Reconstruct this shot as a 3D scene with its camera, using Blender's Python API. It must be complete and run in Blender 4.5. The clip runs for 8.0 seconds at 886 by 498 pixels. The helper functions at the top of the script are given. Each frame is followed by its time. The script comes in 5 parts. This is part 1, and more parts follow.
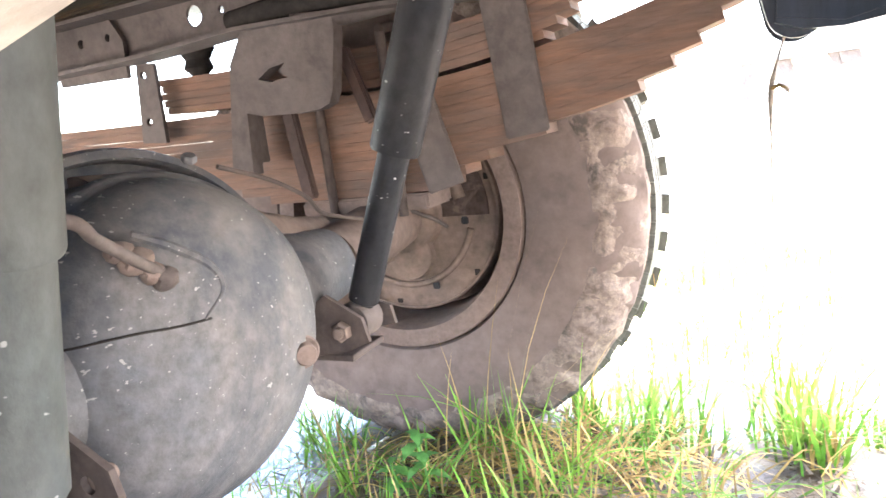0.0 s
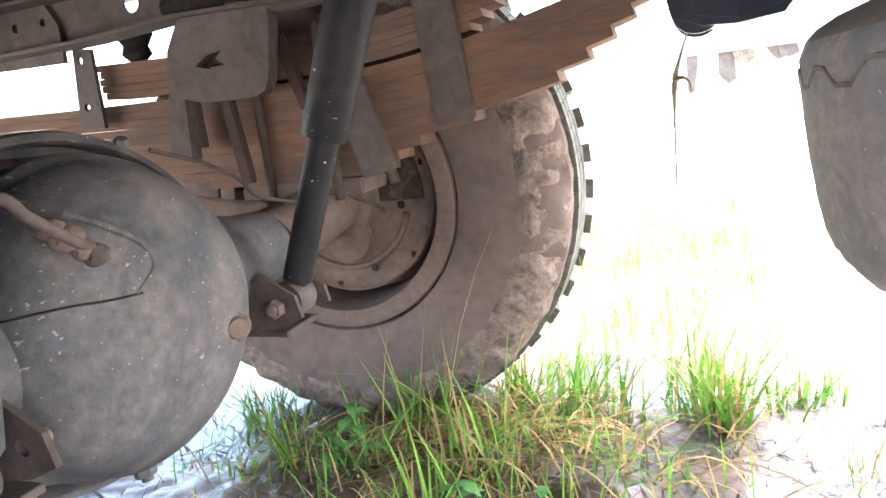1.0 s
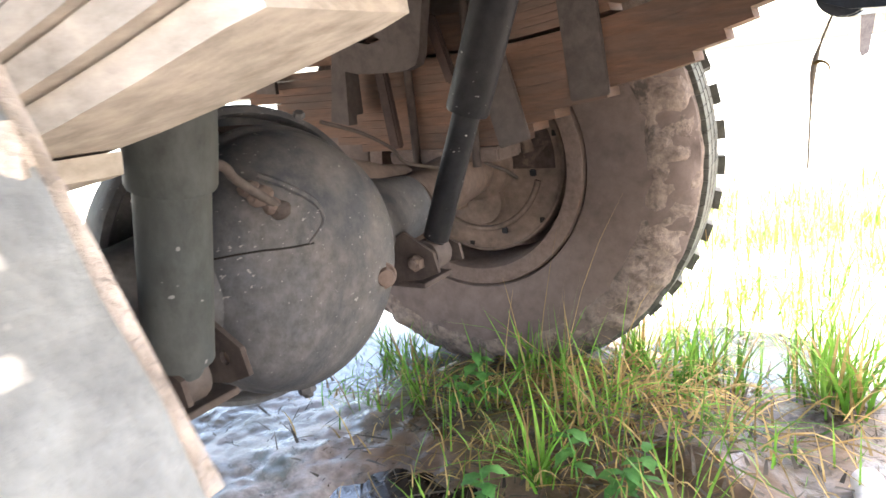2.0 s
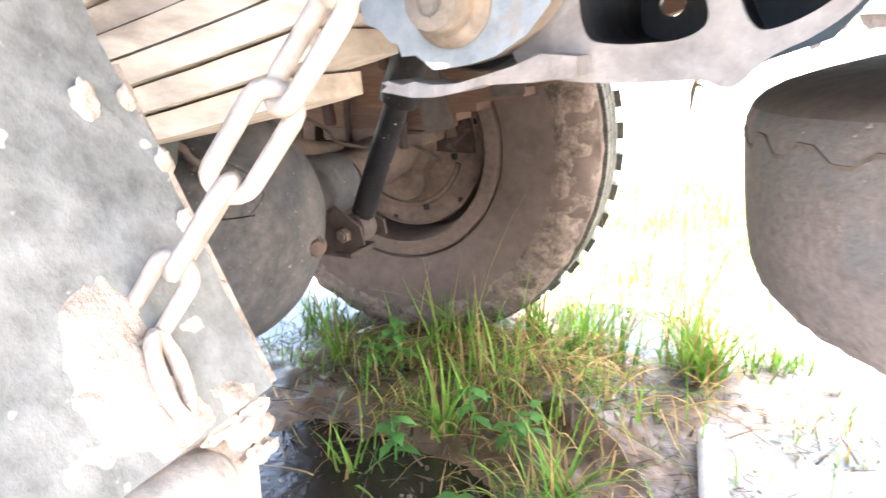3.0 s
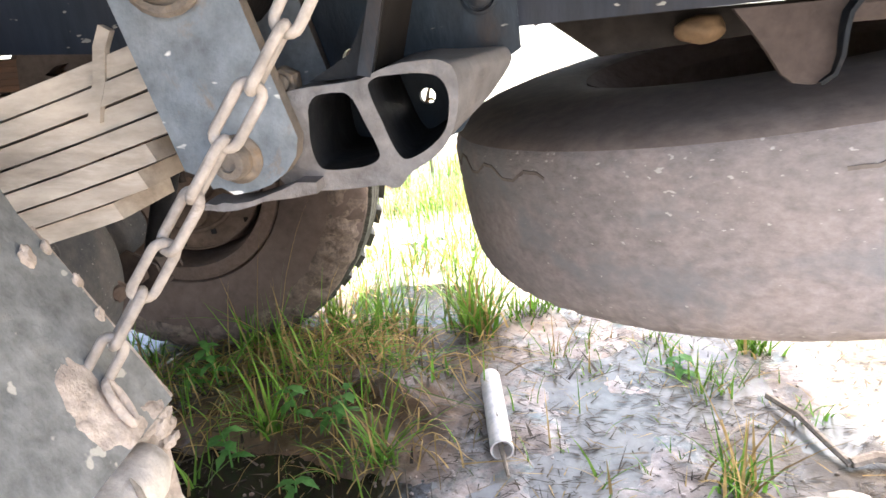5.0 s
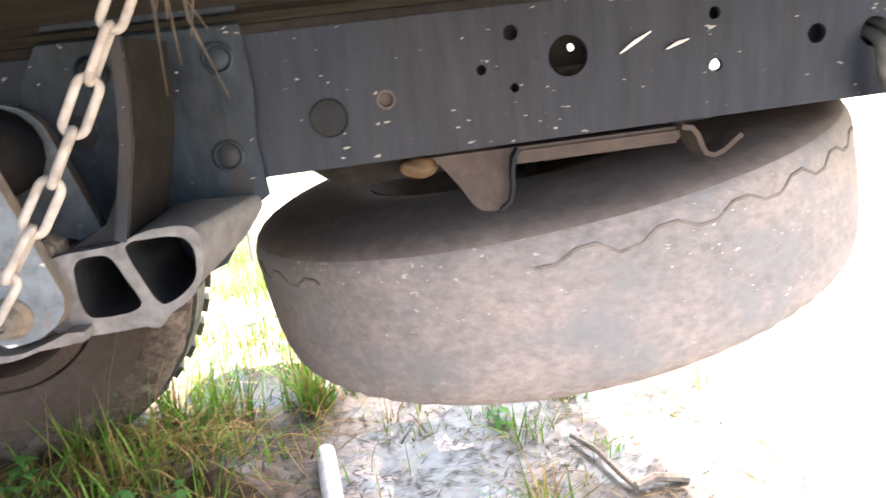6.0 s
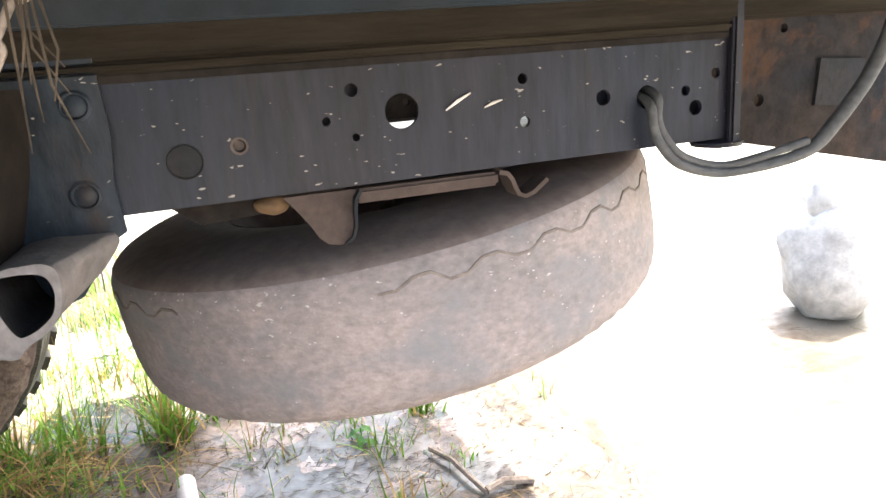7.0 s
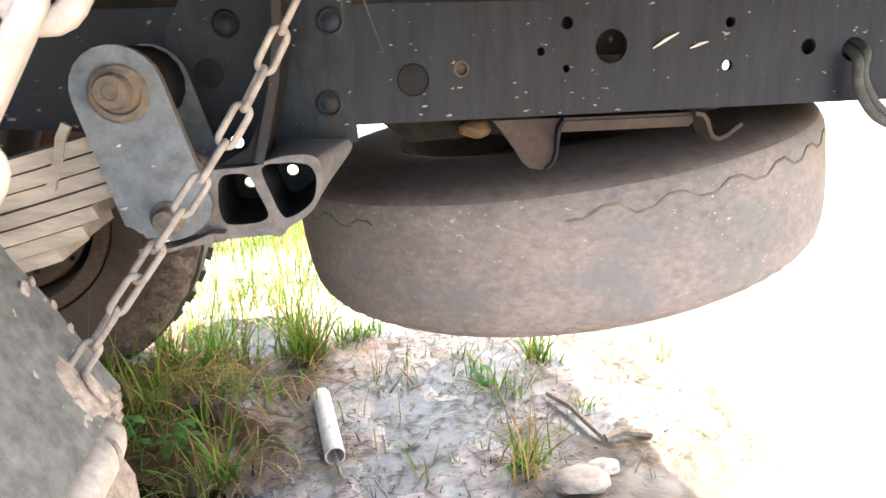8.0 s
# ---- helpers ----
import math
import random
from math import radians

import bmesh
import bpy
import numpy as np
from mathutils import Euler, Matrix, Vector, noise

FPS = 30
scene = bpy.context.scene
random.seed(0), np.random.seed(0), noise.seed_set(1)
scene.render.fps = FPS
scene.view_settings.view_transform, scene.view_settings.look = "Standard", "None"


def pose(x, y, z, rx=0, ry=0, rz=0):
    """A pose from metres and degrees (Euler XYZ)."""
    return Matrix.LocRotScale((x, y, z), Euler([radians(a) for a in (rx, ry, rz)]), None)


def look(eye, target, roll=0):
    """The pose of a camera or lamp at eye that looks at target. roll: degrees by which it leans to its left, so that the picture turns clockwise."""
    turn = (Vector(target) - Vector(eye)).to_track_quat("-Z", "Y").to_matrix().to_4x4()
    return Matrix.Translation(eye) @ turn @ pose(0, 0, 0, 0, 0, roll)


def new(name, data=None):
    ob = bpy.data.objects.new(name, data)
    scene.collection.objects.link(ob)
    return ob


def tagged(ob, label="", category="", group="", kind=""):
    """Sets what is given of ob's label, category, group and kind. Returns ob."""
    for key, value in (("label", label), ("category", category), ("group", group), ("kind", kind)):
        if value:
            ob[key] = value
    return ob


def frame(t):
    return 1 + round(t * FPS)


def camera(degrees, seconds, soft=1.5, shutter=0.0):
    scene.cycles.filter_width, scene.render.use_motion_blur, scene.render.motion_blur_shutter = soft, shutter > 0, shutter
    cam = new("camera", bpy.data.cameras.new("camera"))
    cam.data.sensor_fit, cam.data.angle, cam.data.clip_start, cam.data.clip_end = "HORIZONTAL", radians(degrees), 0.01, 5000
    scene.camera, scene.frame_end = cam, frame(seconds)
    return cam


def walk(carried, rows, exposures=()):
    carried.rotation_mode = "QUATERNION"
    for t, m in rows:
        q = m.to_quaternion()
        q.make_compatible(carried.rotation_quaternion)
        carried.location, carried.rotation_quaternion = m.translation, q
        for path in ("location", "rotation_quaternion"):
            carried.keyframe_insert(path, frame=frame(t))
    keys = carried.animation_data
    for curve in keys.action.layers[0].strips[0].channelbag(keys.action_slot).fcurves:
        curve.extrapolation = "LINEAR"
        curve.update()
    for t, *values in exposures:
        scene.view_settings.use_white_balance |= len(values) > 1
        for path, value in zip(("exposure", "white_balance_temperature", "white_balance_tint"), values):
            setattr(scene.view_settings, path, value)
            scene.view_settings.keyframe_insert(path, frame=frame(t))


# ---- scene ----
cam = camera(67.0, 8.0, shutter=0.25)
PATH = [
    (0, (0.118, -0.116, 0.587), (-0.728, 1.658, 0.221), -7.3),
    (0.5, (0.14, -0.131, 0.587), (-0.614, 1.681, 0.204), -7.0),
    (1, (0.172, -0.149, 0.58), (-0.558, 1.667, 0.168), -6.9),
    (1.5, (0.18, -0.173, 0.584), (-0.692, 1.561, 0.103), -7.8),
    (1.7, (0.191, -0.191, 0.596), (-0.835, 1.463, 0.136), -7.7),
    (2.8, (0.264, -0.316, 0.64), (-0.714, 1.328, 0.058), -1.7),
    (3, (0.27, -0.323, 0.658), (-0.589, 1.379, 0.055), -1.1),
    (3.2, (0.286, -0.343, 0.661), (-0.504, 1.393, 0.06), -0.6),
    (3.5, (0.31, -0.366, 0.677), (-0.43, 1.387, 0.06), -0.5),
    (4, (0.317, -0.413, 0.709), (-0.341, 1.379, 0.112), -2.6),
    (4.2, (0.318, -0.408, 0.714), (-0.129, 1.427, 0.058), -2.9),
    (5.3, (0.349, -0.497, 0.752), (0.15, 1.377, 0.081), -5.9),
    (5.5, (0.369, -0.513, 0.769), (0.313, 1.388, 0.15), -4.9),
    (6, (0.415, -0.55, 0.795), (0.579, 1.367, 0.249), -6.8),
    (6.5, (0.43, -0.579, 0.815), (0.858, 1.311, 0.32), -6.5),
    (7, (0.426, -0.626, 0.821), (0.975, 1.225, 0.301), -4.5),
    (7.5, (0.349, -0.648, 0.807), (0.683, 1.244, 0.253), -2.6),
    (8, (0.311, -0.658, 0.798), (0.59, 1.228, 0.194), -1.5),
]
EXPOSURES = [(0.0, 5.57, 6350, 10), (0.5, 5.32, 6350, 10), (1.0, 4.82, 6350, 10), (1.7, 4.4, 6650, 10), (2.8, 4.7, 6750, 10), (3.5, 4.25, 6900, 10), (4.2, 3.9, 6850, 10), (5.5, 3.3, 6900, 10), (6.0, 3.65, 6950, 10), (6.5, 3.9, 6850, 10), (7.0, 3.3, 7050, 10), (7.5, 2.85, 7200, 10), (8.0, 3.3, 7300, 10)]
walk(cam, [(t, look(eye, target, roll)) for t, eye, target, roll in PATH], EXPOSURES)

# ---- world and sun ----
SUN_ELEVATION, SUN_TURN = 62.0, 65.0   # degrees above the horizon; degrees from +y towards +x
world = bpy.data.worlds.new("sky_world")
scene.world = world
world.use_nodes = True
wn = world.node_tree.nodes
sky = wn.new("ShaderNodeTexSky")
sky.sky_type = "NISHITA"
sky.sun_disc = False
sky.sun_elevation = radians(SUN_ELEVATION)
sky.sun_rotation = radians(SUN_TURN)
sky.air_density, sky.dust_density, sky.ozone_density = 1.0, 4.5, 0.6
wn["Background"].inputs["Strength"].default_value = 0.15
world.node_tree.links.new(sky.outputs["Color"], wn["Background"].inputs["Color"])
sun = new("sun", bpy.data.lights.new("sun", "SUN"))
sun.data.energy, sun.data.angle, sun.data.color = 2.6, radians(0.6), (1.0, 0.97, 0.92)
se, sa = radians(SUN_ELEVATION), radians(SUN_TURN)
sun.matrix_world = look((0, 0, 0), (-math.cos(se) * math.sin(sa), -math.cos(se) * math.cos(sa), -math.sin(se)))


# ---- materials ----
def mat(name, base, second, rough=0.7, wet=None, metal=0.0, scale=8.0, fine=60.0, bump=0.25, stretch=(1, 1, 1),
        flecks=None, fleck_scale=45.0, fleck_cut=0.72, dust=None, dust_amount=0.5, isle=0.0, obj=0.0, spec=0.15, thin=0.0, grain=0.28, dry=None,
        zone=None, patch=None, patch_scale=9.0, patch_cut=0.5, patch_soft=0.12, yard=(0.36, 0.345, 0.31)):
    """A worn surface: two colours mixed by a large stain noise and a fine grain, flecks, dust on what faces up, relief."""
    m = bpy.data.materials.new(name)
    m.use_nodes = True
    nt, ns = m.node_tree, m.node_tree.nodes
    lk = nt.links.new
    bsdf = ns["Principled BSDF"]
    bsdf.inputs["Metallic"].default_value = metal
    bsdf.inputs["Specular IOR Level"].default_value = spec
    tc, mp = ns.new("ShaderNodeTexCoord"), ns.new("ShaderNodeMapping")
    geo = ns.new("ShaderNodeNewGeometry")
    mp.inputs["Scale"].default_value = stretch
    lk(geo.outputs["Position"], mp.inputs["Vector"])

    def noise_node(sc, detail=5.0, rough_=0.6, dist=0.0):
        n = ns.new("ShaderNodeTexNoise")
        n.inputs["Scale"].default_value, n.inputs["Detail"].default_value = sc, detail
        n.inputs["Roughness"].default_value, n.inputs["Distortion"].default_value = rough_, dist
        lk(mp.outputs["Vector"], n.inputs["Vector"])
        return n

    def ramp(src, a, b, lo=0.0, hi=1.0):
        r = ns.new("ShaderNodeMapRange")
        r.inputs[1].default_value, r.inputs[2].default_value = a, b
        r.inputs[3].default_value, r.inputs[4].default_value = lo, hi
        lk(src, r.inputs[0])
        return r.outputs[0]

    def mix(fac, a, b, mode="MIX"):
        x = ns.new("ShaderNodeMix")
        x.data_type, x.blend_type = "RGBA", mode
        for sock, v in ((x.inputs[0], fac), (x.inputs[6], a), (x.inputs[7], b)):
            if isinstance(v, (int, float)):
                sock.default_value = v
            elif isinstance(v, (tuple, list)):
                sock.default_value = (*v[:3], 1)
            else:
                lk(v, sock)
        return x.outputs[2]

    big, small = noise_node(scale, 4), noise_node(fine, 6, 0.65)
    col = mix(ramp(big.outputs[0], 0.32, 0.68), base, second)
    g = ramp(small.outputs[0], 0.3, 0.7, 1 - grain, 1 + grain)
    grey = ns.new("ShaderNodeCombineColor")
    for k in range(3):
        lk(g, grey.inputs[k])
    col = mix(1.0, col, grey.outputs[0], "MULTIPLY")
    if patch:
        patch_fac = ramp(noise_node(patch_scale, 7, 0.68, 0.4).outputs[0], patch_cut, patch_cut + patch_soft)
        col = mix(patch_fac, col, patch)
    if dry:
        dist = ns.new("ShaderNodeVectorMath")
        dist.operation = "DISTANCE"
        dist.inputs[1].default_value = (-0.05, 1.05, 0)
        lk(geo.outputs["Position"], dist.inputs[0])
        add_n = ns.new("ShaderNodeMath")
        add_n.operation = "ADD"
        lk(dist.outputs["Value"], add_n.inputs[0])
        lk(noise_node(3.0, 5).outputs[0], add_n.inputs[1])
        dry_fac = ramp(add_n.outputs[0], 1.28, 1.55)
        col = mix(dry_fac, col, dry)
        col = mix(ramp(add_n.outputs[0], 2.5, 3.1), col, (0.3, 0.285, 0.225))   # paler further out, to paint the sunlit field's burnt-out brightness
        across = ns.new("ShaderNodeSeparateXYZ")
        lk(geo.outputs["Position"], across.inputs[0])
        edge = ns.new("ShaderNodeMath")
        edge.operation = "MULTIPLY_ADD"
        lk(noise_node(2.5, 5).outputs[0], edge.inputs[0])
        edge.inputs[1].default_value = 0.6
        lk(across.outputs[1], edge.inputs[2])
        col = mix(ramp(edge.outputs[0], -0.25, -0.5), col, yard)   # unseen pale ground added beside the truck to bounce light
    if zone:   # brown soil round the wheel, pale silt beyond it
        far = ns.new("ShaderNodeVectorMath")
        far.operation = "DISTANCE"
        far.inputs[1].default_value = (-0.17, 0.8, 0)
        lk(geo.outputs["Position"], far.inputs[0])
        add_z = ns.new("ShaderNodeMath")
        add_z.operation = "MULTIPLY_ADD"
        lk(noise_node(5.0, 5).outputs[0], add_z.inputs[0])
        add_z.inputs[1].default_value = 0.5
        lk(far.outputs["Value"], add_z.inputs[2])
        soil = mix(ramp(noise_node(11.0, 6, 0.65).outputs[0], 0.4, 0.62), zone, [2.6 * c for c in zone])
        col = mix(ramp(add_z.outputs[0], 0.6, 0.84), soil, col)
    if isle or obj:
        src = geo.outputs["Random Per Island"] if isle else ns.new("ShaderNodeObjectInfo").outputs["Random"]
        amt = isle or obj
        v = ramp(src, 0, 1, 1 - amt, 1 + amt)
        cc = ns.new("ShaderNodeCombineColor")
        for k in range(3):
            lk(v, cc.inputs[k])
        col = mix(1.0, col, cc.outputs[0], "MULTIPLY")
    if dust:
        sep = ns.new("ShaderNodeSeparateXYZ")
        lk(geo.outputs["Normal"], sep.inputs[0])
        mul = ns.new("ShaderNodeMath")
        mul.operation = "MULTIPLY"
        lk(ramp(sep.outputs[2], -0.6, 0.8, 0.25, 1.0), mul.inputs[0])
        lk(ramp(noise_node(scale * 1.7, 6, 0.7, 0.6).outputs[0], 0.35, 0.62, 0, dust_amount), mul.inputs[1])
        col = mix(mul.outputs[0], col, dust)
    if flecks:
        v = ns.new("ShaderNodeTexNoise")
        v.inputs["Scale"].default_value, v.inputs["Detail"].default_value = fleck_scale, 2.0
        slant = ns.new("ShaderNodeMapping")
        slant.inputs["Rotation"].default_value = (0.3, 0.65, 0.2)
        slant.inputs["Scale"].default_value = (0.5, 1.0, 1.25)
        lk(geo.outputs["Position"], slant.inputs["Vector"])
        lk(slant.outputs["Vector"], v.inputs["Vector"])
        few = ns.new("ShaderNodeMath")
        few.operation = "MULTIPLY_ADD"
        lk(noise_node(6.0, 3).outputs[0], few.inputs[0])
        few.inputs[1].default_value = 0.25
        lk(v.outputs[0], few.inputs[2])
        col = mix(ramp(few.outputs[0], fleck_cut + 0.125, fleck_cut + 0.16), col, flecks)
    lk(col, bsdf.inputs["Base Color"])
    gloss = ramp(small.outputs[0], 0.3, 0.7, max(0.02, rough - 0.12), min(1, rough + 0.12))
    if wet is not None:   # a film of water lies on the patches
        film = ns.new("ShaderNodeMix")
        lk(patch_fac, film.inputs[0])
        lk(gloss, film.inputs[2])
        film.inputs[3].default_value = wet
        gloss = film.outputs[0]
    lk(gloss, bsdf.inputs["Roughness"])
    bp = ns.new("ShaderNodeBump")
    bp.inputs["Strength"].default_value, bp.inputs["Distance"].default_value = bump, 0.004
    add = ns.new("ShaderNodeMath")
    add.operation = "MULTIPLY_ADD"
    lk(big.outputs[0], add.inputs[0])
    add.inputs[1].default_value = 1.5
    lk(small.outputs[0], add.inputs[2])
    lk(add.outputs[0], bp.inputs["Height"])
    lk(bp.outputs[0], bsdf.inputs["Normal"])
    if thin:
        tr, mx = ns.new("ShaderNodeBsdfTranslucent"), ns.new("ShaderNodeMixShader")
        mx.inputs[0].default_value = thin
        lk(col, tr.inputs["Color"])
        lk(bsdf.outputs[0], mx.inputs[1])
        lk(tr.outputs[0], mx.inputs[2])
        lk(mx.outputs[0], ns["Material Output"].inputs["Surface"])
    return m


M = {
    "tyre": mat("muddy_rubber", (0.09621, 0.0725, 0.06415), (0.136, 0.1033, 0.08981), 0.88, scale=7, fine=45, grain=0.2, dust=(0.17, 0.1302, 0.1103), dust_amount=0.5, patch=(0.06672, 0.05068, 0.04619), patch_scale=11, patch_cut=0.54, patch_soft=0.2, spec=0.06),
    "spare": mat("worn_rubber", (0.1867, 0.1702, 0.168), (0.3129, 0.258, 0.2437), 0.8, scale=5, fine=85, stretch=(1, 1, 1.5), grain=0.24, bump=0.45, patch=(0.1812, 0.1845, 0.1932), patch_scale=7, patch_cut=0.5, patch_soft=0.2, flecks=(0.4172, 0.3788, 0.3569), fleck_scale=190, fleck_cut=0.7, spec=0.12),
    "wornline": mat("worn_groove_rubber", (0.138, 0.1164, 0.1044), (0.18, 0.1524, 0.1368), 0.9, scale=14, spec=0.08),
    "groove": mat("grime_and_shade", (0.016, 0.014, 0.013), (0.026, 0.022, 0.02), 0.9, spec=0.02),
    "rust": mat("rusty_spring_steel", (0.1603, 0.08446, 0.05396), (0.1134, 0.07351, 0.0563), 0.88, scale=6, fine=22, stretch=(0.8, 1, 5), bump=0.45, grain=0.24, dust=(0.1408, 0.1095, 0.09307), dust_amount=0.4, patch=(0.07225, 0.0527, 0.04505), patch_scale=4.0, patch_cut=0.46, patch_soft=0.25, isle=0.12, spec=0.08),
    "rim": mat("dusty_rim_steel", (0.0975, 0.07125, 0.0615), (0.1275, 0.093, 0.078), 0.8, scale=12, fine=70, bump=0.4, grain=0.3, dust=(0.1725, 0.129, 0.1065), spec=0.06),
    "drum": mat("rusty_brake_plate", (0.1312, 0.09333, 0.07349), (0.0729, 0.05482, 0.04666), 0.85, scale=10, fine=50, bump=0.5, grain=0.35, dust=(0.1575, 0.1166, 0.09333), spec=0.05),
    "diff": mat("dusty_axle_casting", (0.058, 0.061, 0.068), (0.108, 0.095, 0.088), 0.6, scale=5, fine=70, grain=0.36, bump=0.45, patch=(0.026, 0.032, 0.042), patch_scale=5, patch_cut=0.47, patch_soft=0.18, flecks=(0.2, 0.188, 0.175), fleck_scale=150, fleck_cut=0.702, dust=(0.15, 0.127, 0.112), dust_amount=0.45, spec=0.1),
    "steel": mat("dusty_steel", (0.06864, 0.05429, 0.0493), (0.08736, 0.07114, 0.0649), 0.78, scale=9, fine=60, bump=0.35, grain=0.25, patch=(0.04992, 0.03931, 0.03557), patch_scale=12, patch_cut=0.53, patch_soft=0.15, dust=(0.1186, 0.09859, 0.08736), dust_amount=0.42, spec=0.05),
    "rail": mat("blue_grey_frame_paint", (0.00924, 0.0176, 0.03168), (0.01892, 0.01804, 0.02332), 0.42, scale=3.2, fine=50, stretch=(1, 1, 0.16), bump=0.2, grain=0.5, patch=(0.02728, 0.02332, 0.0242), patch_scale=11, patch_cut=0.58, patch_soft=0.16, flecks=(0.22, 0.2077, 0.1892), fleck_scale=165, fleck_cut=0.711, spec=0.18),
    "cast": mat("grey_cast_iron", (0.1254, 0.1266, 0.1344), (0.1736, 0.1534, 0.1456), 0.6, scale=10, fine=70, bump=0.6, grain=0.4, patch=(0.08736, 0.07616, 0.07392), patch_scale=16, patch_cut=0.53, patch_soft=0.14, dust=(0.224, 0.1926, 0.1736), dust_amount=0.45, spec=0.2),
    "shackle": mat("blue_grey_shackle_paint", (0.1294, 0.1505, 0.1716), (0.1874, 0.1993, 0.2112), 0.55, scale=14, fine=60, bump=0.5, grain=0.35, patch=(0.1848, 0.1426, 0.1122), patch_scale=16, patch_cut=0.57, patch_soft=0.08, flecks=(0.66, 0.6336, 0.594), fleck_scale=100, fleck_cut=0.694, spec=0.2),
    "bolt": mat("rusty_bolt", (0.18, 0.14, 0.11), (0.125, 0.108, 0.096), 0.75, scale=25, fine=120, bump=0.6, patch=(0.2, 0.135, 0.085), patch_scale=40, patch_cut=0.56, patch_soft=0.1),
    "darkbolt": mat("painted_bolt", (0.055, 0.06, 0.066), (0.09, 0.08, 0.075), 0.5, scale=30, fine=100),
    "shock": mat("black_shock_paint", (0.0104, 0.0108, 0.0136), (0.0208, 0.0192, 0.02), 0.5, scale=8, fine=60, flecks=(0.272, 0.264, 0.248), fleck_scale=110, fleck_cut=0.70, dust=(0.048, 0.0432, 0.0384), dust_amount=0.3, spec=0.08),
    "flap": mat("grey_flap_rubber", (0.168, 0.167, 0.16), (0.212, 0.207, 0.196), 0.8, scale=6, fine=75, grain=0.36, bump=0.4, patch=(0.262, 0.242, 0.215), patch_scale=13, patch_cut=0.57, patch_soft=0.14, flecks=(0.42, 0.385, 0.335), fleck_scale=90, fleck_cut=0.7),
    "mudcake": mat("dried_mud", (0.4592, 0.3786, 0.3226), (0.336, 0.271, 0.2296), 0.95, scale=22, fine=90, bump=1.0, grain=0.36, patch=(0.252, 0.2016, 0.1702), patch_scale=34, patch_cut=0.55, patch_soft=0.12),
    "chain": mat("dusty_chain_steel", (0.3622, 0.3128, 0.2783), (0.253, 0.2139, 0.1875), 0.7, scale=25, fine=90, grain=0.34, bump=0.4, patch=(0.2127, 0.1667, 0.1357), patch_scale=40, patch_cut=0.57, patch_soft=0.1),
    "cream": mat("dusty_spring_leaf", (0.39, 0.335, 0.286), (0.29, 0.245, 0.208), 0.88, scale=16, fine=60, stretch=(0.5, 1, 1.6), grain=0.34, dust=(0.43, 0.372, 0.315), isle=0.16, patch=(0.17, 0.136, 0.113), patch_scale=12, patch_cut=0.55, patch_soft=0.14),
    "beam": mat("weathered_beam", (0.02878, 0.02367, 0.01663), (0.01407, 0.01215, 0.01023), 0.85, scale=5, fine=40, stretch=(0.25, 1, 2.5), bump=0.5, grain=0.4, patch=(0.04157, 0.02558, 0.01407), patch_scale=7, patch_cut=0.54, patch_soft=0.12, spec=0.05),
    "bed": mat("dark_blue_bed_paint", (0.0153, 0.0238, 0.0323), (0.0255, 0.02805, 0.0306), 0.6, scale=4, fine=30, spec=0.08),
    "rustplate": mat("rusted_plate", (0.036, 0.025, 0.0185), (0.0155, 0.0175, 0.021), 0.75, scale=7, fine=50, bump=0.5, grain=0.45, patch=(0.082, 0.04, 0.02), patch_scale=6, patch_cut=0.5, patch_soft=0.14, spec=0.06),
    "hose": mat("grey_hose", (0.0605, 0.06325, 0.066), (0.088, 0.088, 0.088), 0.6, scale=20, fine=80),
    "pipe": mat("white_plastic_pipe", (0.72, 0.66, 0.62), (0.6, 0.54, 0.5), 0.4, scale=15, fine=60, bump=0.1),
    # teal patch colour stands in for sky reflected in the wet film
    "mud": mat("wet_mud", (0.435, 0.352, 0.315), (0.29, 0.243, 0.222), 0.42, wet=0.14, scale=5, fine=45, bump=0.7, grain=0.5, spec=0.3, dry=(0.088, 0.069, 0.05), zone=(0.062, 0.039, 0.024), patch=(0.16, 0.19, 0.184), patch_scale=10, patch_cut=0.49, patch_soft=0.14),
    "water": mat("muddy_water", (0.014, 0.011, 0.008), (0.024, 0.019, 0.014), 0.06, scale=7, fine=34, bump=0.4, spec=0.5),
    "silt": mat("silty_water", (0.15, 0.158, 0.145), (0.22, 0.195, 0.172), 0.12, scale=5, fine=26, bump=0.2, spec=0.3),
    "grass": mat("grass_blade", (0.07812, 0.1986, 0.02455), (0.1674, 0.279, 0.04241), 0.55, scale=9, fine=60, bump=0, isle=0.45, thin=0.32),
    "straw": mat("dry_grass", (0.419, 0.2909, 0.1164), (0.2328, 0.1513, 0.06168), 0.7, scale=9, fine=60, bump=0, isle=0.5, thin=0.3),
    "leaf": mat("weed_leaf", (0.07475, 0.2093, 0.05233), (0.1346, 0.2841, 0.07475), 0.5, scale=20, fine=90, isle=0.25, thin=0.4),
    "wood": mat("twig_bark", (0.2, 0.16, 0.13), (0.3, 0.25, 0.2), 0.85, scale=30, fine=120),
    "rot": mat("rotting_stalk", (0.04388, 0.0351, 0.02633), (0.1053, 0.08336, 0.06143), 0.7, scale=20, fine=80, bump=0, isle=0.5),
    "light_wall": mat("unseen_pale_wall", (0.4, 0.385, 0.35), (0.34, 0.325, 0.3), 0.9, scale=1.5, fine=12),
    "stone": mat("pale_stone", (0.42, 0.37, 0.32), (0.33, 0.29, 0.25), 0.85, scale=12, fine=60),
    "sack": mat("white_sack", (0.48, 0.475, 0.46), (0.36, 0.355, 0.34), 0.6, scale=6, fine=30, bump=0.5),
